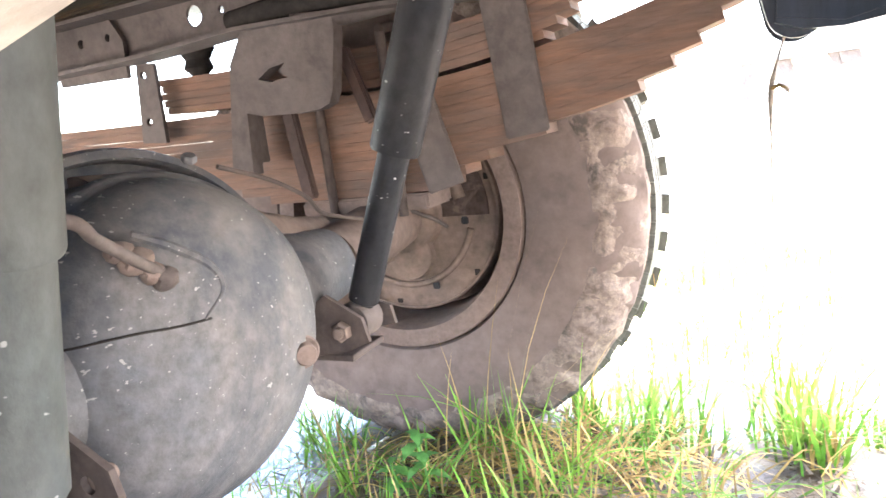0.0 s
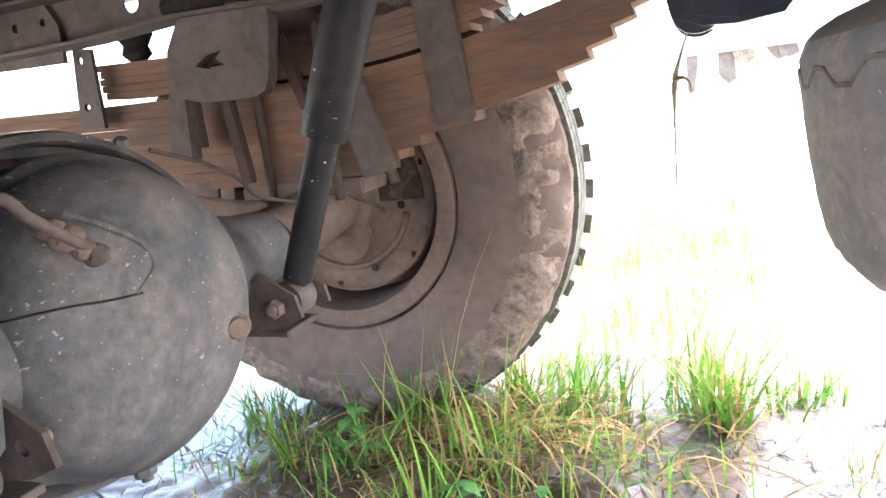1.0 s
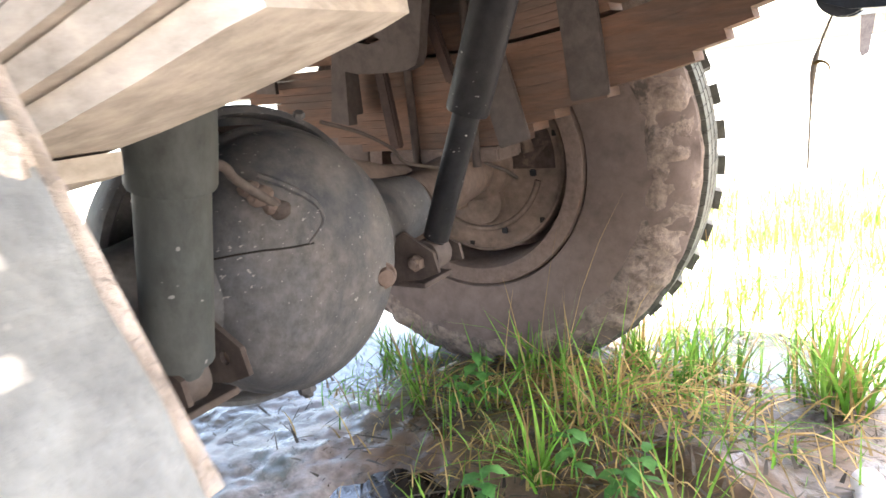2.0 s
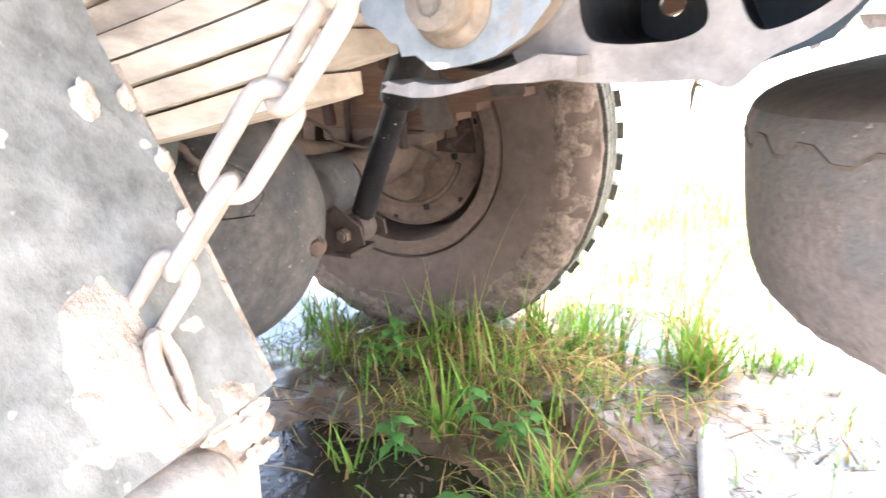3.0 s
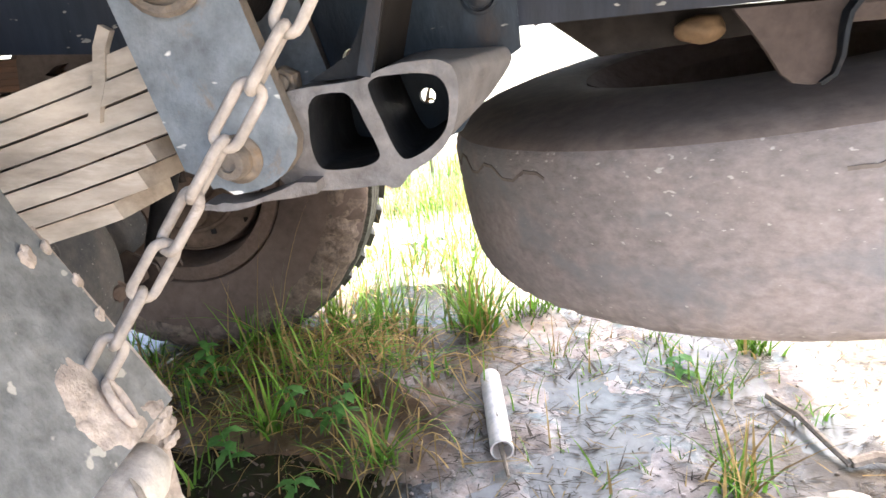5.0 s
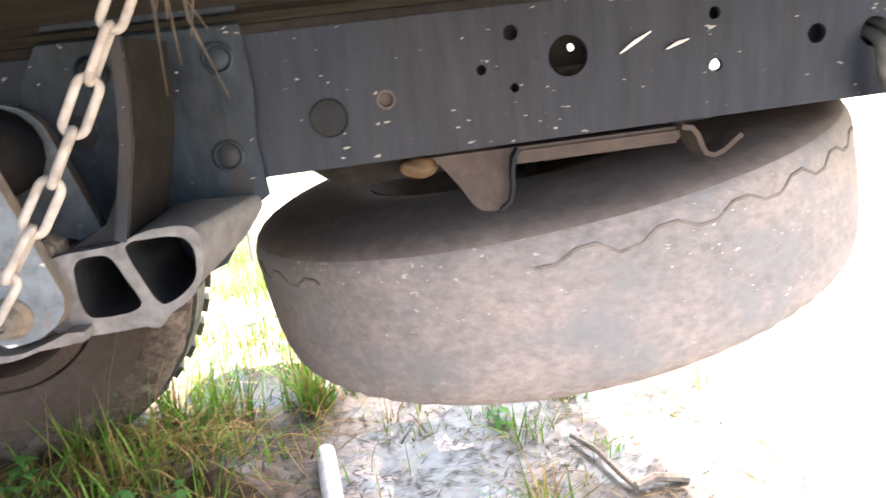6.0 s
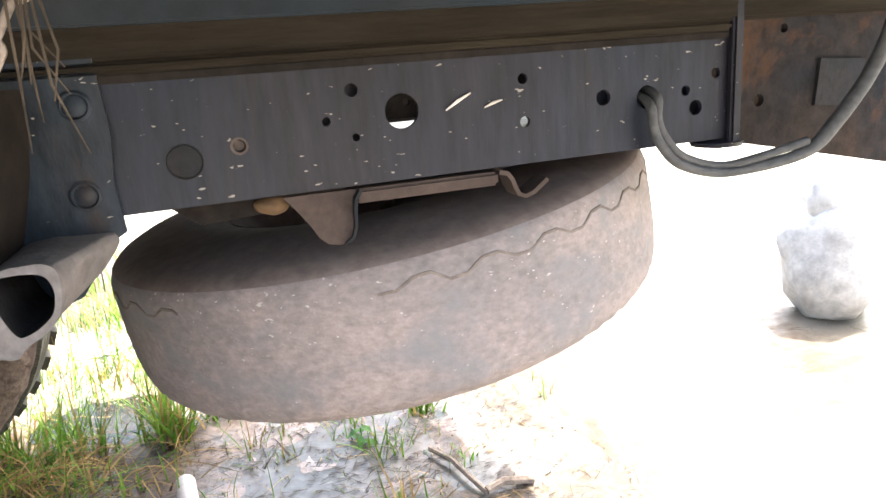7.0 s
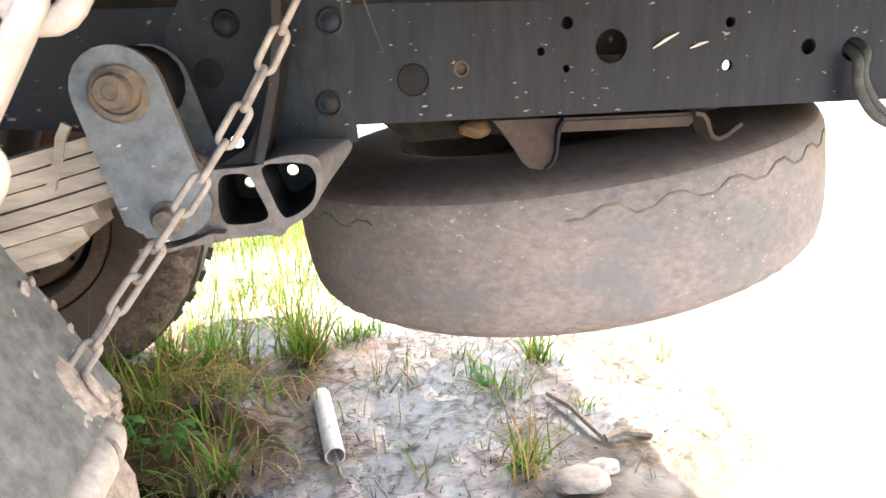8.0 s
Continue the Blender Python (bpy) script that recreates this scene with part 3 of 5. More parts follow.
FAR_ENDS = [(-1.36, 0.135), (-1.33, 0.13), (-1.3, 0.115), (-0.96, 0.092), (-0.88, 0.063), (-0.87, 0.028), (-0.85, -0.016), (-0.82, -0.15), (-0.78, -0.24), (-0.72, -0.28), (-0.66, -0.31)]
NEAR_ENDS = [(-1.36, 0.135), (-1.33, 0.14), (-1.2, 0.139), (-1.1, 0.13), (-0.98, 0.116), (-0.86, 0.104), (-0.75, 0.079), (-0.7, -0.1)]
for side, ya, yb, material, lab in (("near", -0.105, -0.035, "cream", "dust-caked leaf spring of stacked steel leaves"), ("far", 0.835, 0.905, "rust", "rusty orange-brown leaf spring of stacked steel leaves")):
    sp = group_part("leaf_spring", (-0.455, (ya + yb) / 2, 0.65), truck, lab)
    rng = random.Random(4)
    main_top = near_top if side == "near" else far_top
    pitch, thick = (0.0131, 0.0113) if side == "near" else (0.0152, 0.0147)
    for k, (a, b) in enumerate(NEAR_ENDS if side == "near" else FAR_ENDS):
        dy = rng.uniform(-0.007, 0.006) if side == "near" else rng.uniform(-0.0025, 0.0025)
        part("leaf", leaf(a, b, lambda x, k=k: main_top(x) - 0.0078 - pitch * k, thick, ya + dy, yb + dy), material, sp)
    for k, (a, b) in enumerate([(-0.862, -0.14), (-0.868, -0.12), (-0.87, -0.1), (-0.866, -0.094), (-0.87, -0.11)]):
        part("helper_leaf", leaf(a, b - (0.2 if side == "near" else 0.0), lambda x, k=k: helper_low(x) + (0.012 if side == "near" else 0.0063) + 0.0128 * k, 0.0121, ya + 0.002, yb - 0.002), material, sp)
    # rear eye, rolled round the shackle's upper pin
    arc = [(0.130, main_top(0.13) - 0.006)]
    for k in range(15):
        a = radians(-125 + 22 * k)
        arc.append((0.150 + 0.026 * math.cos(a), 0.766 + 0.026 * math.sin(a)))
    part("spring_eye", ribbon(bmesh.new(), arc, 0.0115, ya, yb), "rustplate" if side == "near" else material, sp)
    # clip round the leaves
    if side == "far":
        x, w, lo, hi = -0.1855, 0.066, 0.555, 0.79
        m = Matrix.Translation((x, 0, (lo + hi) / 2)) @ Matrix.Rotation(-0.1, 4, "Y") @ Matrix.Translation((-x, 0, -(lo + hi) / 2))
        bm = box(bmesh.new(), (x - w / 2, ya - 0.009, lo), (x + w / 2, ya - 0.001, hi), 0.002, m)
        box(bm, (x - w / 2, yb + 0.001, lo), (x + w / 2, yb + 0.007, hi), 0.002, m)
        part("spring_clip", bm, "steel", sp, "dusty steel strap clip")
    if side == "near":
        part("spring_clip", ribbon(bmesh.new(), [(0.107, 0.742), (0.101, 0.732), (0.096, 0.714), (0.09, 0.702), (0.087, 0.693)], 0.007, ya - 0.006, ya - 0.001, 0.003), "cream", sp, "mud-caked clip strap")
    # seat plates and U-bolts over the axle
    bm = box(bmesh.new(), (-0.585, ya - 0.012, 0.458), (-0.345, yb + 0.012, 0.484), 0.004)
    part("spring_seat", bm, "pad", sp)
    p0, p1 = (ya - 0.005, 0.1) if side == "near" else (0.69, yb + 0.005)
    part("spring_pad", box(bmesh.new(), (-0.57, p0, 0.36), (-0.45, p1, 0.458), 0.012), "pad", sp)
    for x in (-0.52, -0.39):
        bm = bmesh.new()
        for y in (ya - 0.012, yb + 0.012):
            tube(bm, [(x, y, 0.45), (x, y, 0.735)], 0.008, 10)
        tube(bm, [(x, ya - 0.012, 0.74), (x, (ya + yb) / 2, 0.748), (x, yb + 0.012, 0.74)], 0.008, 10)
        part("u_bolt", bm, "brownbracket", sp)

# hanging strap, bump-stop bracket and gusset at the far rail
far_rail = [o for o in truck.children if o.name.startswith("frame_rail")][1]
part("gusset", plate(bmesh.new(), [(-1.06, 0.742), (-0.885, 0.736), (-0.88, 0.80), (-0.905, 0.842), (-1.06, 0.842)],
                     [circle(-0.985, 0.81, 0.008), circle(-0.985, 0.765, 0.008), circle(-0.915, 0.81, 0.007)], 0.782, 0.791), "steel", far_rail, "pale dusty gusset plate with holes")
part("strap", plate(bmesh.new(), [(-0.9, 0.62), (-0.842, 0.615), (-0.838, 0.755), (-0.88, 0.76)], [circle(-0.874, 0.655, 0.007), circle(-0.868, 0.738, 0.007)], 0.80, 0.808), "steel", far_rail, "dusty steel strap with bolt holes")
bm = plate(bmesh.new(), [(-0.664, 0.553), (-0.622, 0.543), (-0.614, 0.642), (-0.585, 0.634), (-0.515, 0.63), (-0.475, 0.631), (-0.456, 0.638), (-0.447, 0.656), (-0.43, 0.74), (-0.43, 0.766), (-0.55, 0.775), (-0.6, 0.766), (-0.632, 0.72)],
           [[(-0.581, 0.69), (-0.556, 0.704), (-0.526, 0.708), (-0.54, 0.697), (-0.524, 0.686), (-0.556, 0.683)]], 0.758, 0.783)
bmesh.ops.bevel(bm, geom=[e for e in bm.edges if e.calc_face_angle(0) > 1.2], offset=0.005, segments=3, affect="EDGES", clamp_overlap=True)
bracket = part("bump_stop_bracket", bm, "steel", far_rail, "dusty welded bump-stop bracket")
part("web", box(bmesh.new(), (-0.642, 0.784, 0.56), (-0.632, 0.82, 0.74), 0.002), "steel", bracket)
part("hanging_bar", box(bmesh.new(), (-0.45, 0.786, 0.6), (-0.428, 0.80, 0.72), 0.004, Matrix.Translation((-0.425, 0, 0.66)) @ Matrix.Rotation(-0.3, 4, "Y") @ Matrix.Translation((0.44, 0, -0.66))), "slotrust", bracket)
part("slot_bar", box(bmesh.new(), (-0.561, 0.784, 0.492), (-0.537, 0.80, 0.638), 0.003, Matrix.Translation((-0.549, 0, 0.565)) @ Matrix.Rotation(-0.12, 4, "Y") @ Matrix.Translation((0.549, 0, -0.565))), "slotrust", bracket)
part("stop_rod", tube(bmesh.new(), [(-0.5, 0.77, 0.775), (-0.42, 0.775, 0.765), (-0.3, 0.79, 0.772)], 0.018, 12), "steel", bracket)
part("hose", tube(bmesh.new(), smooth_line([(-0.62, 0.765, 0.784), (-0.5, 0.76, 0.789), (-0.35, 0.762, 0.781), (-0.15, 0.765, 0.776), (0.1, 0.768, 0.76)]), 0.017, 12), "groove", far_rail, "black hose lying on the rail flange")
part("rubber_stop", lathe(bmesh.new(), [(0.03, 0), (0.034, 0.01), (0.022, 0.03), (0.027, 0.045), (0.012, 0.06)], (-0.79, 0.86, 0.785), (0, 0, -1), 16), "groove", far_rail)
part("stay", box(bmesh.new(), (-0.343, 0.80, 0.49), (-0.283, 0.808, 0.64), 0.002, Matrix.Translation((-0.31, 0, 0.54)) @ Matrix.Rotation(-0.25, 4, "Y") @ Matrix.Translation((0.31, 0, -0.54))), "steel", far_rail)

# axle: banjo casing with a domed rear cover, tapering tubes
axle = group_part("rear_axle", AXLE, truck, "dusty dark axle with a large domed differential cover")
C = (AXLE.x - 0.004, AXLE.y - 0.016, AXLE.z)
prof = [(0.055, 0.33), (0.06, 0.27), (0.074, 0.2), (0.094, 0.13), (0.11, 0.07), (0.105, 0.0), (0.095, -0.07), (0.078, -0.13), (0.068, -0.2), (0.06, -0.27), (0.055, -0.33)]
part("axle_casing", lathe(bmesh.new(), prof, C, (0, 1, 0), 40), "diff", axle)
bm = lathe(bmesh.new(), [(0.176, -0.02), (0.174, 0.04), (0.152, 0.1), (0.124, 0.17), (0.098, 0.24), (0.078, 0.31), (0.066, 0.38)], C, (0, 1, 0), 48)
for v in bm.verts:
    v.co.x = C[0] - 0.03 + (v.co.x - C[0]) * 0.5
part("axle_trumpet", bm, "pad", axle, "brown dusty flank of the axle casing")
for y0, y1 in ((0.69, 0.97), (0.05, -0.24)):
    part("axle_tube", tube(bmesh.new(), [(AXLE.x, y0, AXLE.z), (AXLE.x - 0.013, y1, AXLE.z + 0.03)], 0.052, 20), "pad", axle)
dome = [(0.15, -0.13), (0.185, -0.11), (0.199, -0.07), (0.201, -0.02), (0.198, -0.008), (0.19, -0.004), (0.1875, -0.008), (0.185, -0.03), (0.1695, -0.03), (0.169, 0.008), (0.1735, 0.02), (0.1745, 0.034), (0.171, 0.042), (0.167, 0.046), (0.166, 0.056), (0.158, 0.083), (0.138, 0.106), (0.108, 0.122), (0.07, 0.131), (0.03, 0.134), (0.004, 0.135)]
ax = Vector((0.97, -0.24, 0)).normalized()
sd = Vector((-ax.y, ax.x, 0))
NEAR_SIDE = 0.79   # the dome is narrower towards the near wheel
bm = lathe(bmesh.new(), dome, C, ax, 96)
for v in bm.verts:
    d = v.co - Vector(C)
    u, h = d.dot(sd), d.dot(ax)
    if u < 0 and (h > 0.005 or d.length < 0.1735):
        v.co -= sd * u * (1 - NEAR_SIDE)
cover = part("diff_cover", bm, "diff", axle, "round domed cover with a seam and dust spots")
part("cover_bolt", hexnut(bmesh.new(), Vector(C) + ax * 0.03 + sd * 0.07 + Vector((0, 0, 0.176)), (0.5, -0.2, 1), 0.008, 0.008, False), "diff", cover)
pts = []
for k in range(24):
    u = -0.171 + 0.0074 * k
    dz = 0.034 - 0.11 * u - 1.3 * (u + 0.06) ** 2 * (1 if u < -0.06 else -0.6)
    h = ramped([(0.004, 0.135), (0.03, 0.134), (0.07, 0.131), (0.108, 0.122), (0.138, 0.106), (0.158, 0.083), (0.166, 0.056), (0.167, 0.046), (0.1745, 0.034)], math.hypot(u, dz))
    pts.append(Vector(C) + ax * (h + 0.0009) + sd * u * (NEAR_SIDE if u < 0 else 1.007) + Vector((0, 0, dz)))
part("cover_seam", tube(bmesh.new(), pts, 0.0013, 6), "groove", cover)
RIDGE = [pts[-2], (-0.328, 0.3405, 0.463), (-0.3335, 0.3355, 0.488), (-0.3465, 0.307, 0.512), (-0.3645, 0.286, 0.527)]
part("drain_plug", hexnut(bmesh.new(), Vector(C) + ax * 0.06 + Vector((0, 0, -0.163)), (0.3, -0.1, -1), 0.012, 0.012), "diff", axle)


def lump_like(bm, c, size):
    """A small worn knob."""
    for v in bmesh.ops.create_icosphere(bm, subdivisions=3, radius=1.0)["verts"]:
        v.co = Vector(c) + Vector([a * b for a, b in zip(v.co * (1 + 0.2 * noise.noise(v.co * 2.3)), size)])
    return bm


# raised fold that turns back from the seam's end, and a muddy clip under the brake line
part("cover_ridge", tube(bmesh.new(), smooth_line(RIDGE), [0.0012 + 0.0035 * min(1, k / 12) for k in range(25)], 8), "diff", cover)
for c, r in (((-0.349, 0.272, 0.507), (0.012, 0.016, 0.012)), ((-0.346, 0.283, 0.494), (0.009, 0.011, 0.01)), ((-0.354, 0.262, 0.517), (0.01, 0.013, 0.009))):
    part("mud_clump", lump_like(bmesh.new(), c, r), "pad", cover)
# brake line that crosses the casing
pts = [(-0.36, 0.02, 0.58), (-0.325, 0.1, 0.572), (-0.301, 0.18, 0.556), (-0.323, 0.22, 0.535), (-0.337, 0.26, 0.511), (-0.342, 0.29, 0.492)]
part("brake_line", tube(bmesh.new(), smooth_line(pts), 0.0052, 10), "steel", axle)
part("line_union", lump_like(bmesh.new(), (-0.343, 0.292, 0.487), (0.011, 0.012, 0.011)), "steel", axle)
part("brake_line", tube(bmesh.new(), smooth_line([(-0.40, 0.44, 0.572), (-0.385, 0.5, 0.55), (-0.38, 0.56, 0.52), (-0.4, 0.62, 0.49), (-0.42, 0.75, 0.46)]), 0.0028, 8), "brownbracket", axle)


# shock absorbers
def shock(name_label, lo, hi, r_lo, r_hi, cut):
    g = group_part("shock_absorber", lo, truck, name_label)
    lo, hi = Vector(lo), Vector(hi)
    mid = lo.lerp(hi, cut)
    ax = (hi - lo).normalized()
    part("body_tube", tube(bmesh.new(), [lo, lo + ax * 0.012, lo + ax * 0.016, mid + ax * 0.02], [r_lo * 0.7, r_lo * 0.75, r_lo, r_lo], 20), "shock", g)
    part("dust_cover", tube(bmesh.new(), [mid, mid + ax * 0.004, hi - ax * 0.006, hi], [r_hi * 0.96, r_hi, r_hi, r_hi * 0.8], 24), "shock", g)
    for p in (lo - ax * 0.012, hi + ax * 0.012):
        part("eye", lathe(bmesh.new(), [(0.012, -0.02), (0.024, -0.02), (0.026, -0.016), (0.026, 0.016), (0.024, 0.02), (0.012, 0.02)], p, (0, 1, 0), 20), "steel", g)
    return g


shock("black shock absorber tube speckled with dust", (-0.352, 0.6, 0.362), (-0.19, 0.6, 0.76), 0.02, 0.031, 0.5)
near_shock = shock("dusty grey shock absorber tube", (-0.362, 0.142, 0.355), (-0.248, 0.142, 0.8), 0.034, 0.04, 0.42)
for ob in near_shock.children:
    if ob.name.startswith(("body_tube", "dust_cover")):
        ob.data.materials[0] = M["shockgrey"]
for y in (0.15, 0.6):
    s = 1 if y > 0.4 else -1
    bm = plate(bmesh.new(), [(-0.43, 0.36), (-0.375, 0.395), (-0.325, 0.365), (-0.318, 0.335), (-0.35, 0.322), (-0.43, 0.31)], [circle(-0.352, 0.35, 0.008, 12)], y - s * 0.045, y - s * 0.039)
    br = part("shock_bracket", bm, "brownbracket", axle, "welded shock mounting bracket")
    part("shock_bracket", plate(bmesh.new(), [(-0.43, 0.34), (-0.36, 0.375), (-0.325, 0.36), (-0.32, 0.335), (-0.43, 0.315)], [], y + s * 0.028, y + s * 0.034), "brownbracket", axle)
    part("pivot_bolt", hexnut(bmesh.new(), (-0.352, y - 0.046 * s, 0.35), (0, -s, 0), 0.013, 0.012), "pad", br)
    part("bracket_tie", box(bmesh.new(), (-0.43, y - 0.045 * s if s > 0 else y - 0.034, 0.308), (-0.345, y + 0.034 if s > 0 else y + 0.045, 0.316), 0.001), "brownbracket", br)
part("nut_boss", lathe(bmesh.new(), [(0.018, -0.006), (0.0185, 0.004), (0.0165, 0.006), (0.0125, 0.0055), (0.0125, 0.014), (0.0105, 0.018), (0.003, 0.019)], (-0.324, 0.432, 0.369), (0.8, -0.6, 0), 24), "pad", axle, "rounded filler plug")


# wheels
HUB = Vector((-0.468, 0, 0.435))
GROW = 0.0155   # over the tyre's nominal radii


def tyre_mesh(cy, s, r_scale=1.0):
    prof = [(0.229, 0.06), (0.2305, 0.024), (0.234, 0.013), (0.252, 0.007), (0.285, 0.002), (0.325, 0.0), (0.362, 0.006), (0.392, 0.02), (0.41, 0.036), (0.421, 0.05),
            (0.4235, 0.075), (0.4245, 0.11), (0.4235, 0.145), (0.421, 0.17), (0.41, 0.184), (0.392, 0.2), (0.362, 0.214), (0.325, 0.22), (0.285, 0.217), (0.25, 0.207), (0.234, 0.184), (0.229, 0.16)]
    bm = lathe(bmesh.new(), [(r + GROW, s * h) for r, h in prof], (HUB.x, cy, HUB.z), (0, 1, 0), 220, closed=True)
    mid = Vector((HUB.x, cy, HUB.z))
    for v in bm.verts:
        d = v.co - mid
        r = math.hypot(d.x, d.z)
        if 0.365 < r < 0.445 and s * d.y < 0.06:
            k = min(1, (r - 0.365) / 0.03)
            a = math.atan2(d.z, d.x)
            n1 = noise.noise((d.x * 22, d.z * 22, 5)) + 0.7 * noise.noise((d.x * 60, d.z * 60, 9)) + 0.5 * math.sin(44 * a)
            v.co.y -= s * k * (0.004 + 0.0055 * n1)
            v.co.x += d.x / r * k * 0.003 * n1
            v.co.z += d.z / r * k * 0.003 * n1
    return bm


def lug(bm, cx, cy, cz, a, r, half, y0, y1, high, skew):
    """A tread block at the angle a."""
    pts = []
    for rr in (r - 0.03, r + high):
        for y, da in ((y0, -half), (y0, half), (y1, half + skew), (y1, -half + skew)):
            drop = 0.014 if abs(y1 - y0) > 0.03 and y == y0 else 0.0
            b = a + da / r
            pts.append(bm.verts.new((cx + (rr - drop) * math.cos(b), cy + y, cz + (rr - drop) * math.sin(b))))
    for f4 in ((0, 1, 2, 3), (7, 6, 5, 4), (0, 4, 5, 1), (1, 5, 6, 2), (2, 6, 7, 3), (3, 7, 4, 0)):
        bm.faces.new([pts[k] for k in f4])


def road_wheel(cy, s, lab):
    w = group_part("wheel", (HUB.x, cy, HUB.z), truck, lab)
    tyre = part("tyre", tyre_mesh(cy, s), "tyre", w, "mud-caked black tyre with lugged shoulders", 30)
    bm = bmesh.new()
    n = 44
    for k in range(n):
        a = 2 * math.pi * k / n
        lug(bm, HUB.x, cy, HUB.z, a + math.pi / n, 0.4235 + GROW, 0.0165, s * 0.205, s * 0.15, 0.02, 0.004)
    for k in range(3 * n):
        a = 2 * math.pi * k / (3 * n)
        for c0, c1 in ((0.062, 0.086), (0.091, 0.113), (0.118, 0.142)):
            lug(bm, HUB.x, cy, HUB.z, a + c0 * 0.4, 0.4235 + GROW, 0.0097, s * c0, s * c1, 0.008, 0.003)
    part("tread", bm, "treadgrey", tyre)
    # mud caked on the inner shoulder, over the lugs
    bm = bmesh.new()
    n, rows = 330, []
    line = [(0.338, 0.002), (0.346, 0.0015), (0.355, 0.003), (0.364, 0.0065), (0.373, 0.0105), (0.382, 0.0145), (0.391, 0.0195), (0.4, 0.0265), (0.408, 0.034), (0.415, 0.042), (0.42, 0.05), (0.4225, 0.058), (0.4215, 0.064)]
    for i, (r, h) in enumerate(line):
        row = []
        env = math.sin(math.pi * min(1.0, i / (len(line) - 1))) ** 0.6
        for k in range(n):
            a = 2 * math.pi * k / n
            x, z = r * math.cos(a), r * math.sin(a)
            n1 = noise.noise((x * 19, z * 19, h * 19)) + 0.7 * noise.noise((x * 48, z * 48, h * 48)) + 0.4 * noise.noise((x * 110, z * 110, 3))
            block = math.sin(44 * a + 3 * noise.noise((x * 5, z * 5, 2)))
            out = -0.0045 + 0.003 * min(1, i / 4) + env * (0.0072 + 0.009 * n1 + 0.004 * max(-0.7, block) * (1 if i > 4 else 0))
            rr = r + GROW + out * (0.25 + 0.5 * i / len(line))
            row.append(bm.verts.new((HUB.x + rr * math.cos(a), cy + s * (h - out * (1 - 0.5 * i / len(line))), HUB.z + rr * math.sin(a))))
        rows.append(row)
    for p, q in zip(rows, rows[1:]):
        for k in range(n):
            bm.faces.new((p[k], p[(k + 1) % n], q[(k + 1) % n], q[k]))
    part("shoulder_mud", bm, "caked", tyre, "lumpy pale mud caked on the tyre shoulder", 60)
    # rim barrel, open towards the axle
    bm = lathe(bmesh.new(), [(0.2105, s * 0.012), (0.232, s * 0.008), (0.2415, s * 0.01), (0.2445, s * 0.018), (0.246, s * 0.05), (0.246, s * 0.15), (0.21, s * 0.16), (0.2, s * 0.17), (0.2, s * 0.16), (0.2015, s * 0.1), (0.2035, s * 0.06), (0.2065, s * 0.03)], (HUB.x, cy, HUB.z), (0, 1, 0), 96, True)
    part("rim", bm, "rim", w, "rusty dust-covered steel rim")
    part("wheel_disc", lathe(bmesh.new(), [(0.05, s * 0.15), (0.203, s * 0.152), (0.203, s * 0.16), (0.05, s * 0.158)], (HUB.x, cy, HUB.z), (0, 1, 0), 64, True), "rim", w)
    hy = cy - s * 0.036   # the brake plate sits well forward in the rim
    hub = part("brake_drum", lathe(bmesh.new(), [(0.186, s * 0.16), (0.187, s * 0.105), (0.185, s * 0.099), (0.181, s * 0.098), (0.178, s * 0.102), (0.17, s * 0.104), (0.15, s * 0.1), (0.135, s * 0.096), (0.08, s * 0.096), (0.075, s * 0.07), (0.06, s * 0.06)], (HUB.x, hy, HUB.z), (0, 1, 0), 64), "drum", w, "rusty brake backing plate and drum")
    for k in range(6):
        a = radians(60 * k + 18)
        part("plate_hole", box(bmesh.new(), (HUB.x + 0.176 * math.cos(a) - 0.006, hy + s * 0.1025 - 0.001, HUB.z + 0.176 * math.sin(a) - 0.006), (HUB.x + 0.176 * math.cos(a) + 0.006, hy + s * 0.1025 + 0.002, HUB.z + 0.176 * math.sin(a) + 0.006), 0.001), "groove", hub)
    part("backing_rib", box(bmesh.new(), (HUB.x - 0.02, hy + s * 0.098 - 0.012, HUB.z + 0.02), (HUB.x + 0.012, hy + s * 0.098 + 0.004, HUB.z + 0.15), 0.004), "drum", hub)
    part("backing_rib", box(bmesh.new(), (HUB.x + 0.045, hy + s * 0.098 - 0.012, HUB.z + 0.03), (HUB.x + 0.062, hy + s * 0.098 + 0.004, HUB.z + 0.16), 0.004, Matrix.Translation((HUB.x + 0.05, 0, HUB.z + 0.1)) @ Matrix.Rotation(0.3, 4, "Y") @ Matrix.Translation((-HUB.x - 0.05, 0, -HUB.z - 0.1))), "drum", hub)
    # half plate, darker than the drum, over the hub's upper half
    shield = [(HUB.x + 0.168 * math.cos(t), HUB.z + 0.168 * math.sin(t)) for t in np.linspace(radians(-4), radians(184), 28)]
    part("dust_shield", plate(bmesh.new(), shield, [circle(HUB.x + 0.1, HUB.z + 0.075, 0.006, 10), circle(HUB.x - 0.02, HUB.z + 0.1, 0.005, 10)], hy + s * 0.0935, hy + s * 0.097), "shield", hub, "dark steel dust shield")
    for dx, dz in ((0.098, 0.07), (0.035, 0.115), (0.122, -0.02), (0.05, -0.138)):
        part("bolt_hole", box(bmesh.new(), (HUB.x + dx - 0.007, hy + s * 0.0915 - 0.002, HUB.z + dz - 0.007), (HUB.x + dx + 0.007, hy + s * 0.0915 + 0.003, HUB.z + dz + 0.007), 0.002), "shock", hub)
